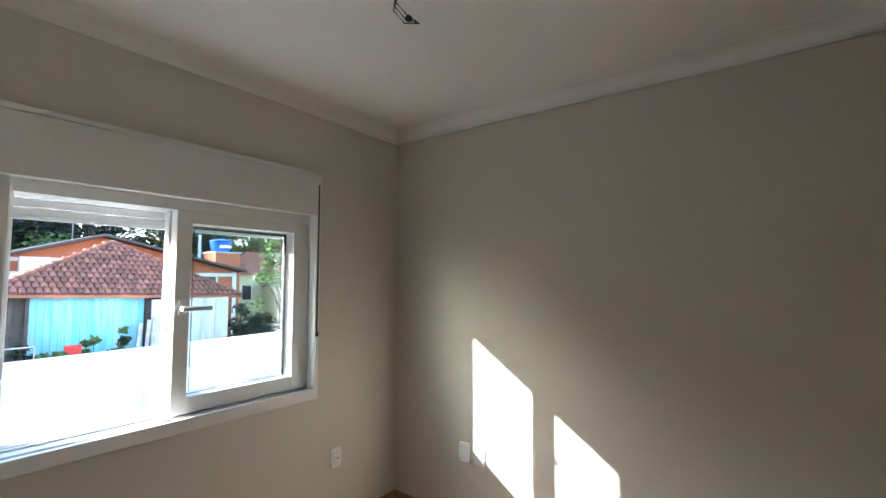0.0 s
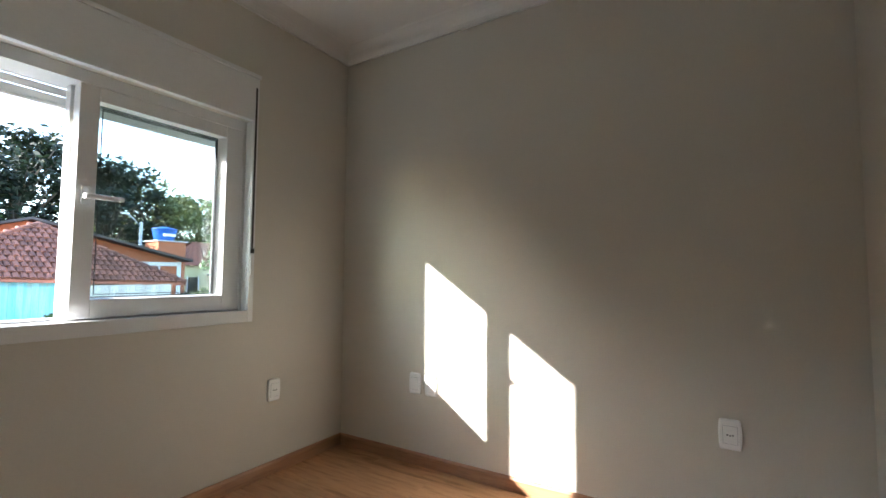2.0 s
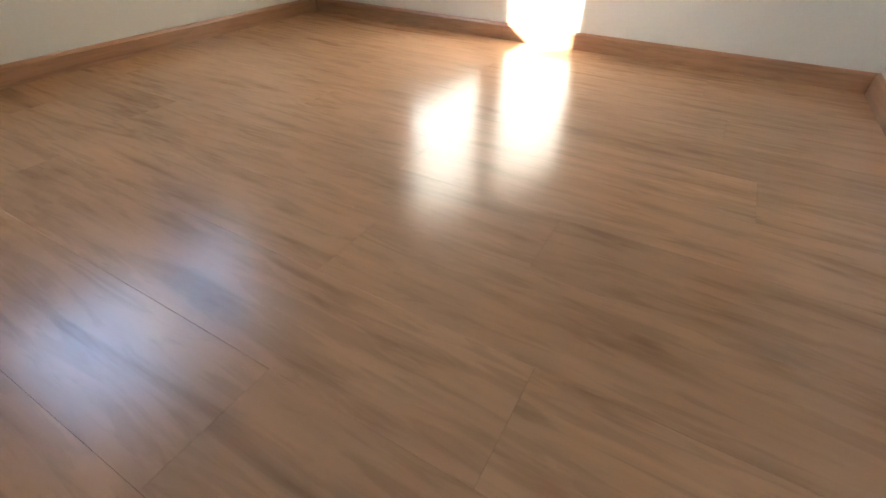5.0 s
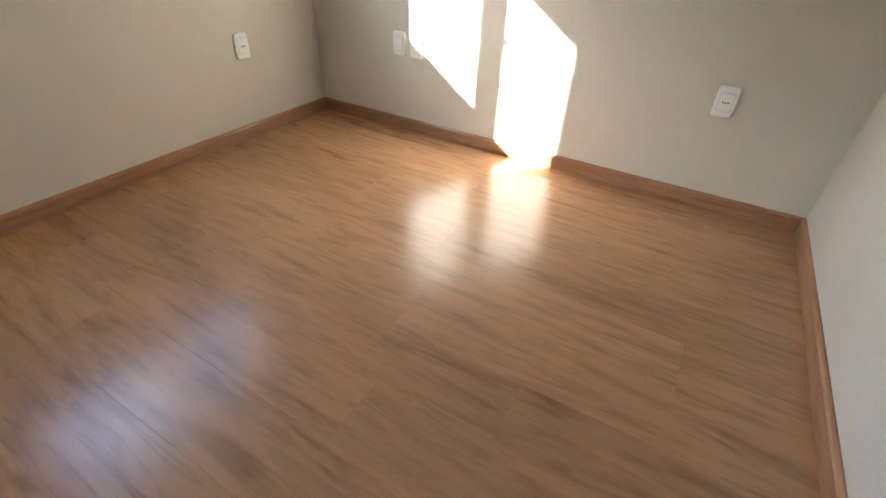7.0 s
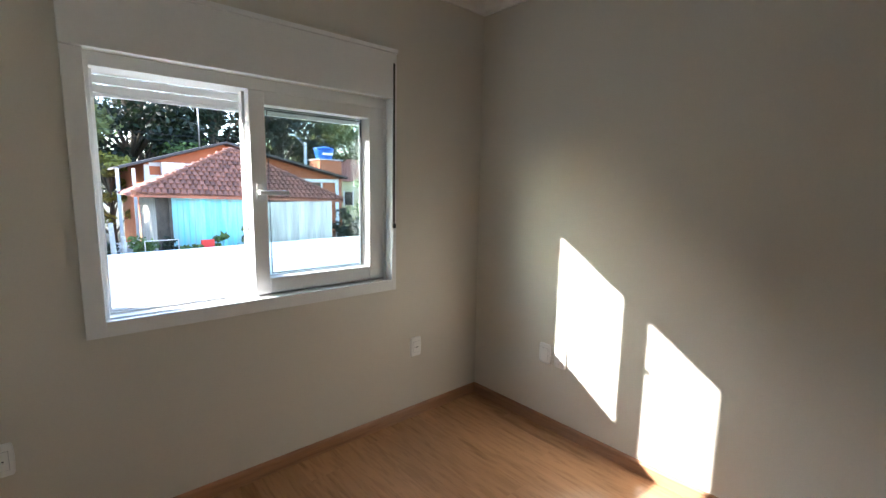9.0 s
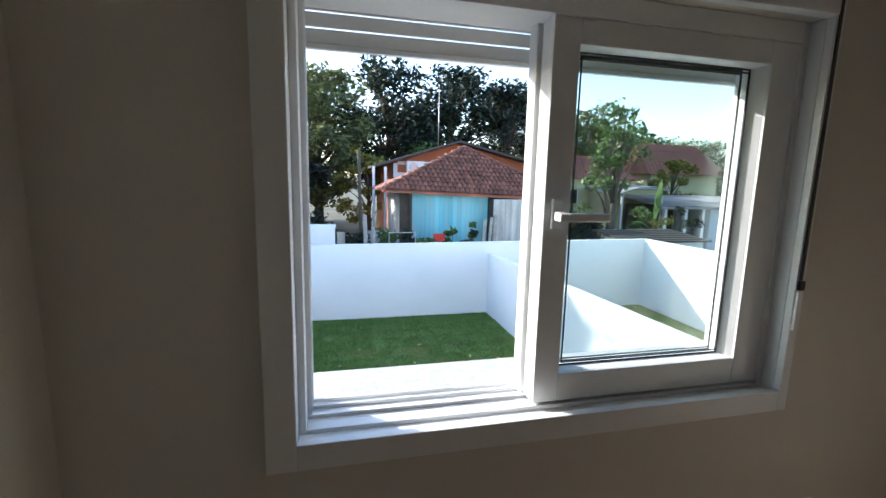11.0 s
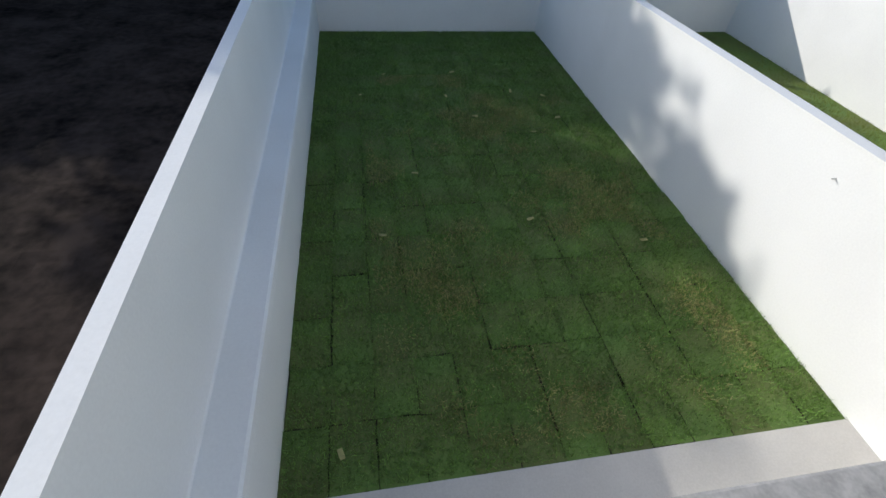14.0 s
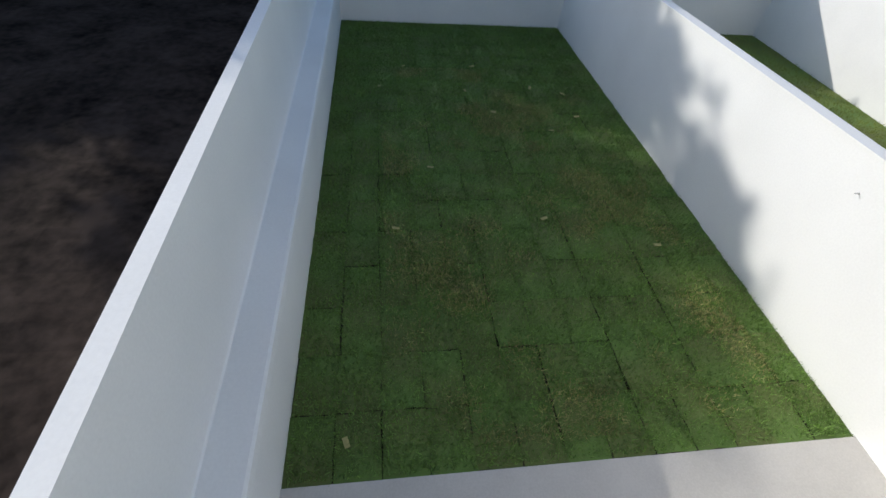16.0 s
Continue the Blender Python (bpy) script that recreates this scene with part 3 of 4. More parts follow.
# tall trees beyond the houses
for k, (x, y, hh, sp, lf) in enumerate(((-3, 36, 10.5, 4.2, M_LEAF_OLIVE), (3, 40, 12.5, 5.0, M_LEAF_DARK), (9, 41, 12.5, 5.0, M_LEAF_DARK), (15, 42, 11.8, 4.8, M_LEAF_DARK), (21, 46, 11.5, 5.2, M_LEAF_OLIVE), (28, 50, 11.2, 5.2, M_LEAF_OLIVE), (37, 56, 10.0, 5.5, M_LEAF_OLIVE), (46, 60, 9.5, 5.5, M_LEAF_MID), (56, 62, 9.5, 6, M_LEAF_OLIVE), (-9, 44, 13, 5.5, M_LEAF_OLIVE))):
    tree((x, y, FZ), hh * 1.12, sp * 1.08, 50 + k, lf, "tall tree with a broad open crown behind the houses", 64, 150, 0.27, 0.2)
tree((11.0, 18.0, FZ), 7.6, 1.9, 81, M_LEAF_MID, "slender leafy tree beyond the yard wall", 24, 60, 0.15, 0.5, 0.02)
for k, (x, y, hh, sp) in enumerate(((32.0, 27.5, 8.2, 4.0), (37.5, 32, 9.2, 4.4), (30.5, 22.5, 4.5, 2.2))):
    tree((x, y, FZ), hh, sp, 90 + k, M_LEAF_MID, "full green tree beside the low shed", 36, 120, 0.2, 0.08)
tree((28.2, 34, FZ), 6.1, 2.3, 95, M_LEAF_YEL, "yellow-green broadleaf bush before a red roof", 24, 110, 0.2, 0.2)
tree((0.5, 31, FZ), 6.2, 2.0, 96, M_LEAF_YEL, "yellow-green shrub beside the orange house", 18, 100, 0.18, 0.2)
tree((5.5, 37, FZ), 7.5, 3.2, 97, M_LEAF_MID, "bushy tree behind the orange house", 26, 110, 0.2, 0.2)


def bush(at, hh, sp, seed, leaf, label):
    r = random.Random(seed)
    t = thing("shrub", label, "shrub", at)
    stems, crown = bmesh.new(), bmesh.new()
    for k in range(9):
        a = r.uniform(0, 6.28)
        c = Vector((sp * 0.7 * math.cos(a) * r.random(), sp * 0.7 * math.sin(a) * r.random(), hh * r.uniform(0.35, 0.95)))
        tube(stems, ((0, 0, 0), c * 0.5, c), (0.03, 0.02, 0.008), 5)
        leaves(crown, c, sp * 0.45, 70, 0.10, r)
    part("stem", stems, M_BARK, t)
    ob = new("foliage", mesh_of("foliage", crown, leaf, fix=False))
    ob.parent = t
    return t


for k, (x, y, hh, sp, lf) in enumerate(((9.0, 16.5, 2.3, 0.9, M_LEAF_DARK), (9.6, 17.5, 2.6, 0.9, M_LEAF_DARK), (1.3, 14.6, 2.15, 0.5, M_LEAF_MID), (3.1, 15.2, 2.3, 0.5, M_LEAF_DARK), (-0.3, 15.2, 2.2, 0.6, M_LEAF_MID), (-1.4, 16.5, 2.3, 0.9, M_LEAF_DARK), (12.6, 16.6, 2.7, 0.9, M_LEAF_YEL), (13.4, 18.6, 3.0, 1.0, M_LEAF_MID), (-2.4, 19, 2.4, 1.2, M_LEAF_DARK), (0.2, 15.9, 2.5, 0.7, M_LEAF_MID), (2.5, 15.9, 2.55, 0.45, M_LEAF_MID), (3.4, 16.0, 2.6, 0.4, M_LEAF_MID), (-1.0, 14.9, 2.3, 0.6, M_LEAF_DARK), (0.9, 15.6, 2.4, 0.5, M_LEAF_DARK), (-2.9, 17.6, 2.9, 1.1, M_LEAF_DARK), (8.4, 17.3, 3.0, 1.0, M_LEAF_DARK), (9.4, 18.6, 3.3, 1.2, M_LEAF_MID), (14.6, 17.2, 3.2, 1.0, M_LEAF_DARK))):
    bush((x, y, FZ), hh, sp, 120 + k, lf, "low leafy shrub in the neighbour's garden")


def banana(at, seed, label, hh=3.0, n=7, blade=2.3):
    r = random.Random(seed)
    t = thing("banana_plant", label, "banana plant", at)
    part("stem", tube(bmesh.new(), ((0, 0, 0), (0.03, 0, hh * 0.5), (0.0, 0.02, hh)), (0.14, 0.11, 0.06), 10), M_LEAF_BAN, t)
    for k in range(n):
        a = 6.283 * k / n + r.uniform(-0.3, 0.3)
        rise = r.uniform(0.25, 1.0) if k else 2.2
        d = Vector((math.cos(a), math.sin(a), 0))
        side = Vector((-math.sin(a), math.cos(a), 0))
        bm = bmesh.new()
        prev = None
        steps = 14
        for i in range(steps + 1):
            u = i / steps
            p = Vector((0, 0, hh)) + d * blade * u * (0.9 if rise < 2 else 0.15) + Vector((0, 0, blade * (rise * u - 0.75 * u * u * (1 if rise < 2 else 0.5))))
            w = 0.30 * math.sin(math.pi * min(1, max(0.06, (u - 0.12) / 0.88 * 0.93 + 0.05))) if u > 0.12 else 0.025
            w *= r.uniform(0.8, 1.05)
            row = [bm.verts.new(p - side * w + Vector((0, 0, 0.12 * w))), bm.verts.new(p + Vector((0, 0, -0.05))), bm.verts.new(p + side * w + Vector((0, 0, 0.12 * w)))]
            if prev:
                bm.faces.new((prev[0], prev[1], row[1], row[0])), bm.faces.new((prev[1], prev[2], row[2], row[1]))
            prev = row
        part("leaf", bm, M_LEAF_BAN, t)
    return t


banana((-4.5, 18.5, FZ), 3, "banana plant with tattered leaves behind the grey wall", 3.3, 7, 2.4)
banana((-5.6, 19.8, FZ), 5, "banana plant in the shade of the wood", 3.0, 6, 2.1)
banana((13.0, 17.4, FZ), 8, "young palm-like plant beyond the yard wall", 1.9, 9, 1.4)


# ---- teal plank shed with a hipped tile roof ----
shed = thing("plank_shed", "old teal and grey plank shed with a mossy hipped tile roof", "shed", (0, 0, FZ))
SZ = -FZ
part("core", boxes((0.75, 7.3, 17.08, 21.2, 0, SZ + 0.9)), M_OLDWOOD, shed)
x = 1.17
while x < 4.4:
    part("teal_board", boxes((x, x + 0.185, 17.03 + rng.uniform(0, 0.012), 17.075, 0, SZ + 0.86 + rng.uniform(-0.02, 0))), M_TEAL, shed)
    x += 0.192
x = 4.5
while x < 7.3:
    part("grey_board", boxes((x, x + 0.255, 16.48 + rng.uniform(0, 0.015), 16.53, 0, SZ + 0.70 + rng.uniform(-0.03, 0))), M_PLANK, shed)
    x += 0.262
part("lean_to", boxes((4.48, 7.36, 16.535, 17.07, 0, SZ + 0.68)), M_OLDWOOD, shed)
part("side_board", boxes((0.70, 0.745, 17.1, 21.2, 0, SZ + 0.85)), M_PLANK, shed, "pale plank side wall")
for dx in (0.72, 1.12):
    part("corner_post", boxes((dx - 0.05, dx + 0.05, 16.95, 17.05, 0, SZ + 0.9)), M_OLDWOOD, shed)
AP, EL, ER = Vector((3.95, 19.1, SZ + 2.86)), Vector((0.0, 16.75, SZ + 0.98)), Vector((8.0, 16.55, SZ + 0.72))
BL, BR = Vector((0.0, 21.6, SZ + 0.98)), Vector((8.0, 21.6, SZ + 0.85))
bm = bmesh.new()
under = Vector((0, 0, -0.09))
v = {k: (bm.verts.new(p), bm.verts.new(p + under)) for k, p in (("a", AP), ("l", EL), ("r", ER), ("bl", BL), ("br", BR))}
for p, q in (("l", "r"), ("r", "br"), ("br", "bl"), ("bl", "l")):
    bm.faces.new((v[p][0], v[q][0], v["a"][0])), bm.faces.new((v[p][1], v[q][1], v["a"][1])), bm.faces.new((v[p][0], v[p][1], v[q][1], v[q][0]))
roof = part("roof", bm, M_TILE, shed, "mossy clay tile roof")
for p in (EL, ER):
    bm = bmesh.new()
    for k in range(14):
        a, b = p.lerp(AP, k / 14), p.lerp(AP, (k + 1.25) / 14)
        tube(bm, (a + Vector((0, 0, 0.05)), b + Vector((0, 0, 0.02))), (0.12, 0.09), 8)
    part("hip_tiles", bm, M_TILE, roof, "lichen-covered hip tiles")


def tile_mesh(length, width):
    bm = bmesh.new()
    rows = []
    for j, (y, w) in enumerate(((0, width * 0.56), (length, width * 0.46))):
        rows.append([bm.verts.new((w * math.cos(a), y, w * 0.75 * math.sin(a) + (0.035 if j == 0 else 0.0))) for a in (math.pi * k / 5 for k in range(6))])
    for k in range(5):
        bm.faces.new((rows[0][k], rows[0][k + 1], rows[1][k + 1], rows[1][k]))
    bm.faces.new(rows[0][::-1])
    return mesh_of("clay_tile", bm, M_TILE)


TILE = tile_mesh(0.33, 0.185)
base_dir = (ER - EL).normalized()
up_dir = (AP - EL) - base_dir * (AP - EL).dot(base_dir)
slope_len = up_dir.length
up_dir.normalize()
nrm = base_dir.cross(up_dir).normalized()
apex_at = (AP - EL).dot(base_dir)
span = (ER - EL).length
row = 0
while row * 0.285 < slope_len - 0.3:
    u = row * 0.285
    f = u / slope_len
    s0, s1 = apex_at * f + 0.12, span - (span - apex_at) * f - 0.12
    s = s0
    while s < s1:
        o = new("clay_tile", TILE)
        o.parent = roof
        m = Matrix((base_dir, up_dir, nrm)).transposed().to_4x4()
        m.translation = EL + base_dir * s + up_dir * u + nrm * (0.01 + rng.uniform(0, 0.012))
        o.matrix_local = m @ Matrix.Rotation(rng.uniform(-0.03, 0.03), 4, "Z")
        s += 0.205
    row += 1

for k, (x0, x1) in enumerate(((3.75, 4.15), (4.05, 4.42), (4.3, 4.6))):
    whole("leaning_plank", prism(bmesh.new(), ((-0.06, -0.02), (0.06, -0.02), (0.06, 0.02), (-0.06, 0.02)), (x0, 15.9, FZ), (x1, 16.45, -0.15 + 0.1 * k), (0, 1, 0)), M_POST, "weathered plank leaning against the shed", "plank", group="leaning planks")
chair = thing("plastic_chair", "red plastic chair in the neighbour's garden", "chair", (1.95, 15.4, FZ))
part("backrest", boxes((-0.22, 0.22, -0.03, 0.03, 1.85, 2.15), bevel=0.02), M_RED, chair)
part("seat", boxes((-0.27, 0.27, -0.5, -0.03, 1.72, 1.78), bevel=0.02), M_RED, chair)
for dx, dy in ((-0.23, -0.45), (0.23, -0.45), (-0.23, 0), (0.23, 0)):
    part("leg", tube(bmesh.new(), ((dx, dy, 0), (dx * 0.9, dy, 1.74)), (0.03, 0.03), 8), M_RED, chair)
for k, (x, y, top) in enumerate(((-0.9, 14.0, 0.22), (-0.62, 14.1, -0.2), (-0.8, 19.0, 2.6))):
    whole("fence_post", tube(bmesh.new(), ((x, y, FZ), (x + 0.02, y, (FZ + top) / 2), (x - 0.03, y, top)), (0.08, 0.075, 0.065), 9), M_POST if k < 2 else M_BARK, "weathered wooden post in the garden", "post", group="garden posts")
whole("wire_frame", boxes((-0.1, 0.85, 14.3, 14.33, -0.42, -0.39), (-0.1, -0.07, 14.3, 14.33, FZ, -0.42), (0.82, 0.85, 14.3, 14.33, FZ, -0.42)), M_ALU, "thin metal frame in the garden", "frame")

# ---- orange house ----
hs = thing("orange_house", "orange house with white trim and a low gable roof", "house", (0, 0, FZ))
G = SZ
bm = bmesh.new()
prof = [(1.36, 0), (11.7, 0), (11.7, G + 1.85), (4.95, G + 3.42), (1.36, G + 2.3)]
a = [bm.verts.new((px_, 24.0, pz_)) for px_, pz_ in prof]
b = [bm.verts.new((px_, 34.0, pz_)) for px_, pz_ in prof]
for i in range(5):
    bm.faces.new((a[i], a[(i + 1) % 5], b[(i + 1) % 5], b[i]))
bm.faces.new(a), bm.faces.new(b)
part("wall", bm, M_ORANGE, hs)
bm = bmesh.new()
for (xa, za), (xb, zb) in (((0.3, G + 2.12), (4.97, G + 3.58)), ((4.97, G + 3.58), (12.1, G + 1.92))):
    v8 = [bm.verts.new(p) for p in ((xa, 23.4, za), (xb, 23.4, zb), (xb, 34.4, zb), (xa, 34.4, za), (xa, 23.4, za - 0.12), (xb, 23.4, zb - 0.12), (xb, 34.4, zb - 0.12), (xa, 34.4, za - 0.12))]
    for q in ((0, 1, 2, 3), (4, 5, 6, 7), (0, 1, 5, 4), (1, 2, 6, 5), (2, 3, 7, 6), (3, 0, 4, 7)):
        bm.faces.new([v8[i] for i in q])
part("roof", bm, M_DARKROOF, hs)
part("corner_trim", boxes((1.33, 1.55, 23.96, 24.1, 0, G + 2.25)), M_WHITE, hs)
part("corner_trim", boxes((11.5, 11.73, 23.96, 24.1, 0, G + 1.8)), M_WHITE, hs)
part("band_trim", boxes((1.55, 11.5, 23.965, 24.1, G + 1.55, G + 1.75)), M_WHITE, hs)
part("band_trim", boxes((1.55, 5.0, 23.965, 24.1, G + 2.18, G + 2.36)), M_WHITE, hs)
for xw in (6.6, 9.2):
    w = part("window", boxes((xw, xw + 1.3, 23.95, 24.02, G + 0.6, G + 1.5)), M_WINDARK, hs)
    part("window_frame", boxes((xw - 0.1, xw, 23.93, 24.03, G + 0.5, G + 1.54), (xw + 1.3, xw + 1.4, 23.93, 24.03, G + 0.5, G + 1.54), (xw, xw + 1.3, 23.93, 24.03, G + 0.5, G + 0.6)), M_WHITE, w)
ac = thing("air_conditioner", "white outdoor air-conditioning unit on the orange wall", "air conditioner", (2.5, 23.75, 1.75))
part("casing", boxes((-0.5, 0.5, -0.2, 0.2, 0, 0.62), bevel=0.02), M_PVC, ac)
part("fan_grille", tube(bmesh.new(), ((-0.12, -0.215, 0.31), (-0.12, -0.2, 0.31)), (0.25, 0.25), 20), M_ALU, ac)
part("bracket", boxes((-0.4, -0.35, -0.18, 0.25, -0.06, 0), (0.35, 0.4, -0.18, 0.25, -0.06, 0)), M_ALU, ac)
porch = thing("side_porch", "concrete porch step beside the orange house", "porch", (0.6, 23.0, FZ))
part("step", boxes((-0.8, 0.7, -1, 1.5, 0, 1.2), bevel=0.02), M_CONC, porch)
for dx in (-0.5, 0.1):
    part("porch_post", boxes((dx - 0.06, dx + 0.06, -0.8, -0.68, 1.2, G + 2.0)), M_WHITE, porch)

# water tank on its brick tower
tw = thing("tank_tower", "orange brick tower for a water tank", "tower", (12.35, 27, FZ))
part("tower", boxes((-0.8, 0.8, -0.8, 0.8, 0, G + 3.05), bevel=0.01), M_ORANGE, tw)
part("tower_cap", boxes((-0.9, 0.9, -0.9, 0.9, G + 3.05, G + 3.13), bevel=0.01), M_CONC, tw)
tk = thing("water_tank", "round blue plastic water tank on a brick tower", "water tank", (12.25, 27, 3.13))
part("tank", tube(bmesh.new(), ((0, 0, 0), (0, 0, 0.12), (0, 0, 0.6), (0, 0, 0.68)), (0.52, 0.55, 0.66, 0.66), 24), M_BLUE, tk)
part("tank_lid", tube(bmesh.new(), ((0, 0, 0.66), (0, 0, 0.74), (0, 0, 0.80), (0, 0, 0.86)), (0.71, 0.71, 0.5, 0.2), 24), M_BLUE, tk)
part("label_bar", boxes((-0.35, 0.35, -0.66, -0.6, 0.27, 0.42)), M_PVC, tk)
pole = thing("street_pole", "grey utility pole with a street lamp arm", "utility pole", (11.6, 28.5, FZ))
part("pole", tube(bmesh.new(), ((0, 0, 0), (0, 0, G + 4.3)), (0.13, 0.09), 10), M_CONC, pole)
part("lamp_arm", tube(bmesh.new(), ((0, 0, G + 4.0), (-0.6, -0.3, G + 4.5), (-1.0, -0.5, G + 4.7)), (0.035, 0.03, 0.025), 6), M_ALU, pole)
part("lamp_head", boxes((-1.35, -0.95, -0.62, -0.42, G + 4.66, G + 4.76), bevel=0.02), M_ALU, pole)
mast = whole("antenna_mast", tube(bmesh.new(), ((4.3, 26, 3.1), (4.3, 26, 6.6)), (0.03, 0.022), 6), M_ALU, "thin metal antenna mast above the roof", "mast")
for k, (p, q) in enumerate((((-14, 30, 5.6), (11.6, 28.5, 4.4)), ((-14, 30, 5.2), (11.6, 28.5, 4.1)), ((11.6, 28.5, 4.4), (40, 34, 5.2)))):
    p, q = Vector(p), Vector(q)
    pts = [p.lerp(q, i / 12) - Vector((0, 0, 0.7 * 4 * (i / 12) * (1 - i / 12))) for i in range(13)]
    whole("power_line", tube(bmesh.new(), pts, [0.014] * 13, 5), M_BLACK, "thin black overhead power line", "cable", group="overhead lines")


# ---- far houses ----
def tile_roof(name, parent, x0, x1, y0, y1, z0, z1, hip):
    """Hipped roof of ribbed clay courses."""
    bm = bmesh.new()
    ym = (y0 + y1) / 2
    n = 16
    for k in range(n):
        f0, f1 = k / n, (k + 1) / n
        for sgn, yy in ((1, y0), (-1, y1)):
            ya, yb_ = yy + (ym - yy) * f0, yy + (ym - yy) * f1
            za, zb = z0 + (z1 - z0) * f0, z0 + (z1 - z0) * f1 + 0.05
            cols = max(8, int((x1 - x0) / 0.5))
            xa, xb = x0 + hip * f0, x1 - hip * f0
            for c in range(cols):
                p, q = xa + (xb - xa) * c / cols, xa + (xb - xa) * (c + 1) / cols
                mid = (p + q) / 2
                vs = [bm.verts.new(t) for t in ((p, ya, za), (mid, ya, za + 0.09), (q, ya, za), (q, yb_, zb), (mid, yb_, zb + 0.03), (p, yb_, zb))]
                bm.faces.new((vs[0], vs[1], vs[4], vs[5])), bm.faces.new((vs[1], vs[2], vs[3], vs[4]))
    for xe, s in ((x0, 1), (x1, -1)):
        vs = [bm.verts.new(t) for t in ((xe, y0, z0), (xe, y1, z0), (xe + s * hip, ym, z1))]
        bm.faces.new(vs)
    return part(name, bm, M_TILE2, parent, "red clay tile roof")


h2 = thing("yellow_house", "pale yellow house with a red tile roof", "house", (0, 0, FZ))
part("wall", boxes((14.0, 19.6, 28.5, 33, 0, G + 1.7)), M_CREAM, h2)
tile_roof("roof", h2, 13.6, 20.3, 28.0, 33.6, G + 1.65, G + 3.4, 2.6)
for xw in (14.6, 16.8):
    w = part("window", boxes((xw, xw + 0.7, 28.46, 28.52, G - 0.1, G + 0.9)), M_WINDARK, h2)
    part("window_frame", boxes((xw - 0.07, xw, 28.44, 28.53, G - 0.17, G + 0.97), (xw + 0.7, xw + 0.77, 28.44, 28.53, G - 0.17, G + 0.97)), M_WHITE, w)
part("annex", boxes((16.2, 20.5, 26.5, 28.45, 0, G + 1.0)), M_CREAM, h2)
part("annex_roof", boxes((15.9, 21.2, 26.1, 28.45, G + 1.0, G + 1.12)), M_FIBRO, h2)
h3 = thing("red_roof_house", "house with a steep red tile roof among trees", "house", (0, 0, FZ))
part("wall", boxes((30.5, 39, 40, 46, 0, G + 2.6)), M_CREAM, h3)
tile_roof("roof", h3, 29.5, 39.6, 39.3, 46.7, G + 2.4, G + 5.75, 1.2)
low = thing("low_shed", "low white shed with a grey fibre-cement roof", "shed", (0, 0, FZ))
part("wall", boxes((21.2, 26.6, 22.4, 26, 0, G + 0.05)), M_PALEBLUE, low)
part("back_wall", boxes((17.6, 21.2, 25.6, 26, 0, G + 0.05)), M_OLDWOOD, low)
for xw in (17.9, 19.4, 20.7):
    part("porch_post", boxes((xw - 0.1, xw + 0.1, 22.4, 22.6, 0, G + 0.1)), M_WHITE, low)
w = part("window", boxes((23.8, 24.5, 22.36, 22.42, G - 0.9, G - 0.3)), M_WINDARK, low)
bm = bmesh.new()
for k in range(48):
    xa = 17.0 + k * 0.21
    q = [bm.verts.new(p) for p in ((xa, 21.8, G + 0.12), (xa + 0.105, 21.8, G + 0.2), (xa + 0.21, 21.8, G + 0.12), (xa + 0.21, 26.4, G + 0.62), (xa + 0.105, 26.4, G + 0.7), (xa, 26.4, G + 0.62))]
    bm.faces.new((q[0], q[1], q[4], q[5])), bm.faces.new((q[1], q[2], q[3], q[4]))
bmesh.ops.remove_doubles(bm, verts=bm.verts[:], dist=0.002)
part("roof", bm, M_FIBRO, low)
part("roof_edge", boxes((17.0, 27.1, 21.78, 21.84, G - 0.02, G + 0.11)), M_FIBRO, low)
carport = thing("curved_awning", "grey curved sheet awning between the trees", "awning", (0, 0, FZ))
bm = bmesh.new()
arc = [(14.6 + 3.6 * k / 8, G + 0.55 + 0.75 * math.sin(math.pi * (0.12 + 0.6 * k / 8))) for k in range(9)]
for (xa, za), (xb, zb) in zip(arc, arc[1:]):
    q = [bm.verts.new(p) for p in ((xa, 22.5, za), (xb, 22.5, zb), (xb, 25.5, zb + 0.1), (xa, 25.5, za + 0.1), (xa, 22.5, za - 0.06), (xb, 22.5, zb - 0.06))]
    bm.faces.new(q[:4]), bm.faces.new((q[0], q[1], q[5], q[4]))
part("sheet", bm, M_FIBRO, carport)
for xw in (15.0, 17.8):
    part("post", boxes((xw - 0.06, xw + 0.06, 22.7, 22.82, 0, G + 0.8)), M_CONC, carport)
structure("garden_wall_far", boxes((18.6, 30, 18.0, 18.15, FZ, -1.5)), M_CONC, "grey garden wall beyond the yards", "wall")
coop = thing("low_coop", "low pale hut with a dark plank roof beyond the yard wall", "hut", (0, 0, FZ))
part("wall", boxes((8.9, 11.9, 13.2, 15.2, 0, G - 0.72)), M_WHITE, coop)
for k in range(7):
    part("roof_board", boxes((8.4, 12.1, 13.0 + 0.33 * k, 13.31 + 0.33 * k, G - 0.70 + 0.03 * k + rng.uniform(0, 0.03), G - 0.62 + 0.03 * k)), M_OLDWOOD, coop)

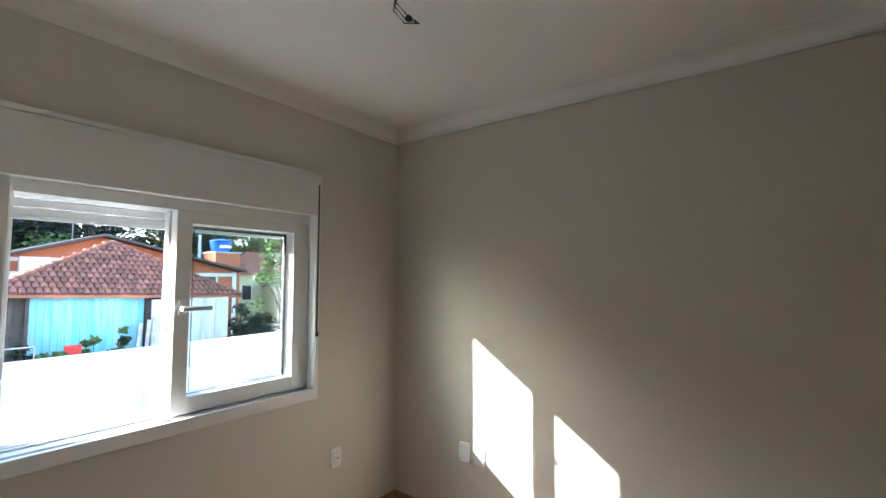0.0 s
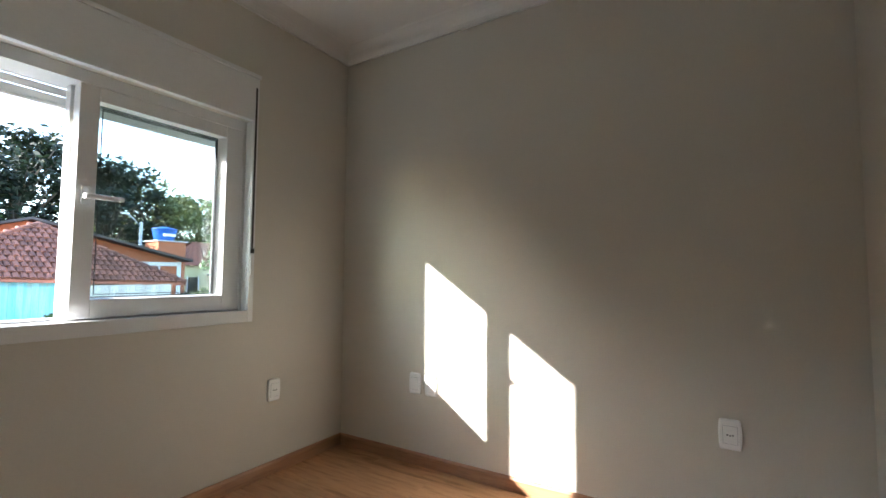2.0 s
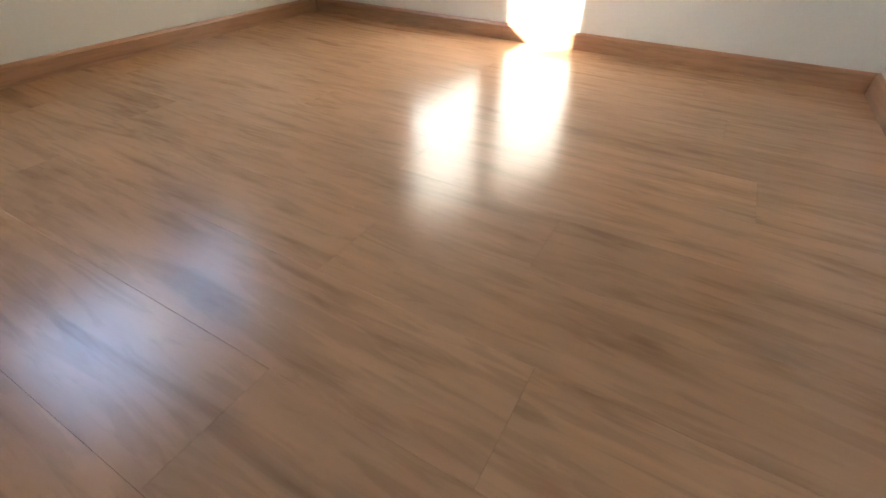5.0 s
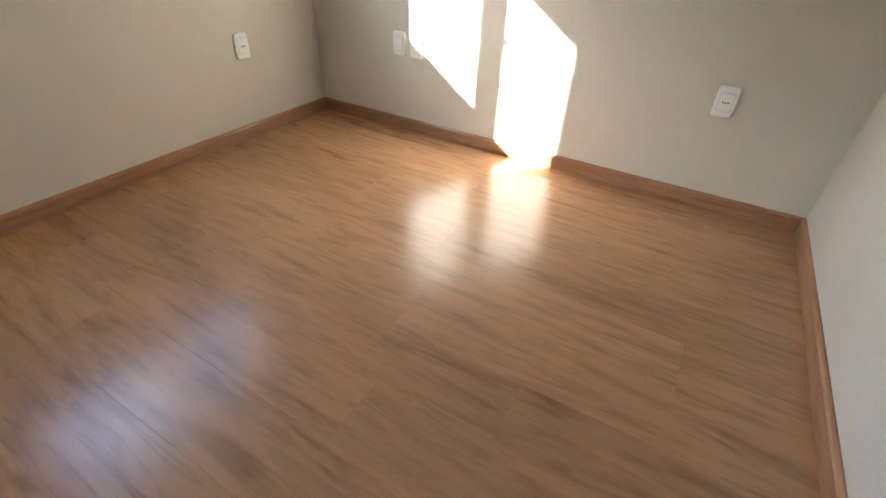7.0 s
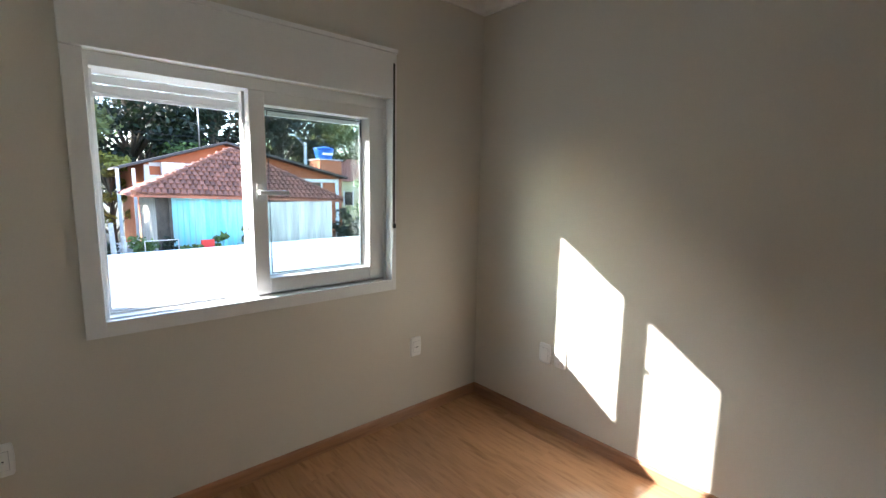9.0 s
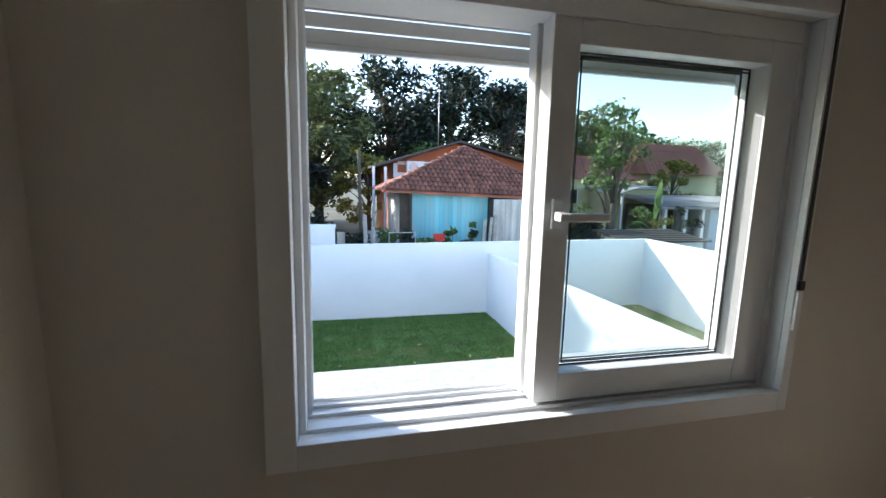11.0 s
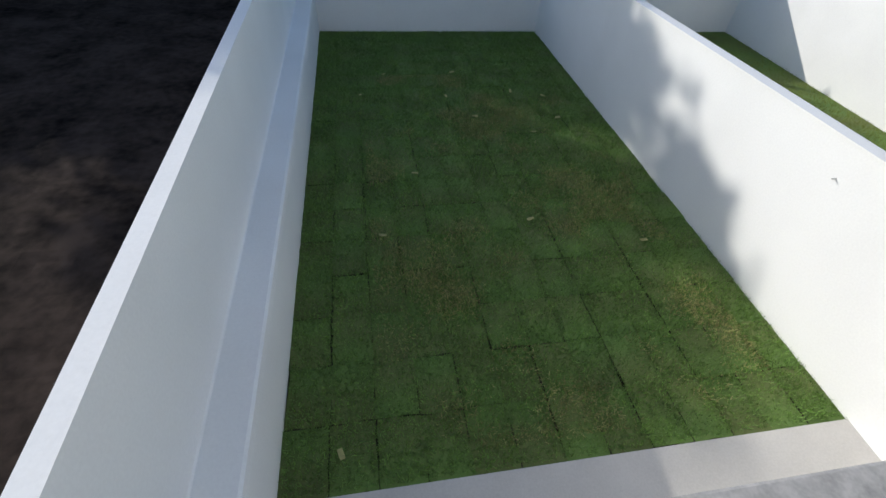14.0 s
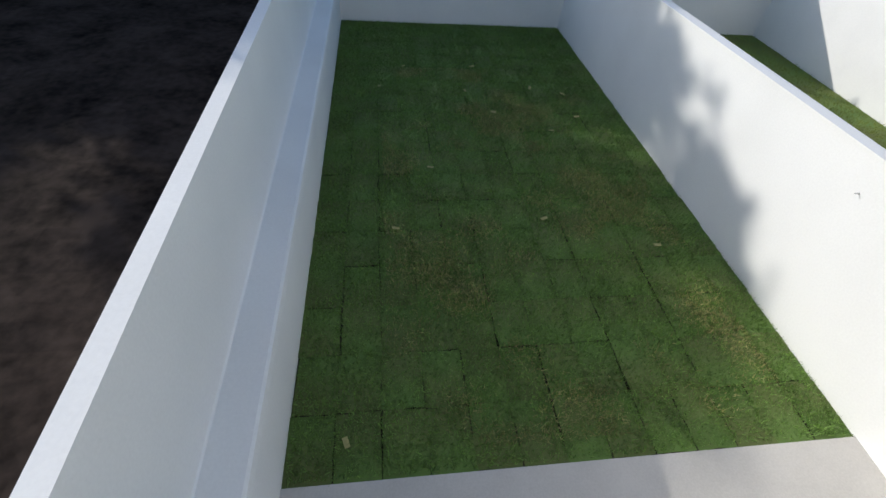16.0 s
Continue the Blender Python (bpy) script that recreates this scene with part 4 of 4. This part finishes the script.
# ---- lawn of the second yard, then turf and boards piece by piece ----
def blades(name, x0, x1, y0, y1, z, count, material, label, seed, size=0.035, patchy=False):
    r = np.random.default_rng(seed)
    x, y = r.uniform(x0, x1, count), r.uniform(y0, y1, count)
    if patchy:
        field = np.sin(1.9 * x + 0.8 * y + 1.0) + np.sin(2.3 * y - 1.1 * x + 4.0) + 0.7 * np.sin(5.1 * x + 3.7 * y) + 0.6 * np.sin(6.3 * y - 4.1 * x + 2.0)
        keep = field + r.normal(0, 0.5, count) > 1.0
        x, y = x[keep], y[keep]
        count = len(x)
    a, hgt = r.uniform(0, 6.283, count), size * r.uniform(0.6, 1.4, count)
    lx, ly = r.normal(0, 0.6, count) * hgt, r.normal(0, 0.6, count) * hgt
    w = 0.005
    v = np.empty((count, 3, 3))
    v[:, 0] = np.stack([x - w * np.cos(a), y - w * np.sin(a), np.full(count, z)], 1)
    v[:, 1] = np.stack([x + w * np.cos(a), y + w * np.sin(a), np.full(count, z)], 1)
    v[:, 2] = np.stack([x + lx, y + ly, z + hgt], 1)
    me = bpy.data.meshes.new(name)
    me.from_pydata(v.reshape(-1, 3).tolist(), [], np.arange(count * 3).reshape(-1, 3).tolist())
    me.materials.append(material)
    return tagged(new(name, me), label, "grass", kind="stuff")


blades("lawn_grass", XM + 0.16, XR - 0.01, YF + 0.02, YB - 0.02, GZ - 0.021, 60000, M_LAWN, "bright short grass of the second yard", 1, 0.05)
blades("turf_grass", XL + 0.02, XM - 0.02, YF + 0.03, YB - 0.02, GZ - 0.012, 230000, M_BLADE, "short green grass blades on the turf", 2)
blades("dry_turf_grass", XL + 0.9, XM - 0.4, YF + 0.2, YB - 2.5, GZ - 0.012, 120000, M_DRY, "dry straw-coloured blades in the turf", 3, 0.038, True)
structure("lawn_base", boxes((XM + 0.15, XR, YF, YB, GZ - 0.02, GZ - 0.012)), M_SOD, "green lawn of the second yard", "lawn")
for k in range(14):
    bm = boxes((-0.05, 0.05, -0.025, 0.025, 0, 0.006), bevel=0.002)
    o = whole("fallen_leaf", bm, M_DRY, "dry brown leaf fallen on the turf", "leaf", group="fallen leaves")
    o.matrix_world = pose(rng.uniform(XL + 0.4, XM - 0.4), rng.uniform(YF + 0.3, YB - 2), GZ + 0.012, rng.uniform(-15, 15), rng.uniform(-15, 15), rng.uniform(0, 360))

turf = tagged(new("turf"), "laid turf squares with dry joints, mostly in shade", "lawn", kind="structure")


def sod_mesh(seed):
    r = random.Random(seed)
    bm = bmesh.new()
    nx, ny, w, d = 4, 5, 0.414, 0.607
    top = {}
    for i in range(nx + 1):
        for j in range(ny + 1):
            edge = i in (0, nx) or j in (0, ny)
            jx, jy = (r.uniform(-0.010, 0.004), r.uniform(-0.010, 0.004)) if edge else (0, 0)
            top[i, j] = bm.verts.new((w * (i / nx - 0.5) + (jx if i else -jx), d * (j / ny - 0.5) + (jy if j else -jy), (-0.007 if edge else 0) + r.uniform(-0.004, 0.004)))
    for i in range(nx):
        for j in range(ny):
            bm.faces.new((top[i, j], top[i + 1, j], top[i + 1, j + 1], top[i, j + 1])).smooth = True
    return mesh_of("turf_square", bm, M_SOD)


SODS = [sod_mesh(k) for k in range(6)]
for j in range(17):
    for i in range(13):
        cx = XL + 0.2069 + i * 0.4138
        cy = YF + 0.3025 + j * 0.605
        o = new("turf_square", SODS[rng.randrange(6)])
        o.parent = turf
        o.matrix_local = pose(cx + rng.uniform(-0.01, 0.01), cy + rng.uniform(-0.008, 0.008), GZ - 0.006 + rng.uniform(-0.006, 0.006), rng.uniform(-0.6, 0.6), rng.uniform(-0.6, 0.6), rng.choice((0, 180)) + rng.uniform(-1.2, 1.2))

floor = tagged(new("floor"), "glossy oak-print laminate floor boards", "floor", kind="structure")
BW = 0.1965
BOARDS = {}
for i in range(13):
    x0 = RX + i * BW
    wdt = min(BW, -x0) - 0.0003
    y = RY - (0.45 * (i * 7 % 5) / 5 + (0.6 if i % 2 else 0.0)) * 1.0
    while y < 0:
        y0, y1 = max(y, RY), min(y + 1.29, 0.0)
        y += 1.29
        if y1 - y0 < 0.03:
            continue
        key = (round(wdt, 4), round(y1 - y0, 3))
        if key not in BOARDS:
            BOARDS[key] = mesh_of("floor_board", boxes((0, key[0], 0, y1 - y0 - 0.0003, -0.0095, 0), bevel=0.0003), M_FLOOR)
        o = new("floor_board", BOARDS[key])
        o.parent = floor
        o.matrix_local = pose(x0, y0, 0)
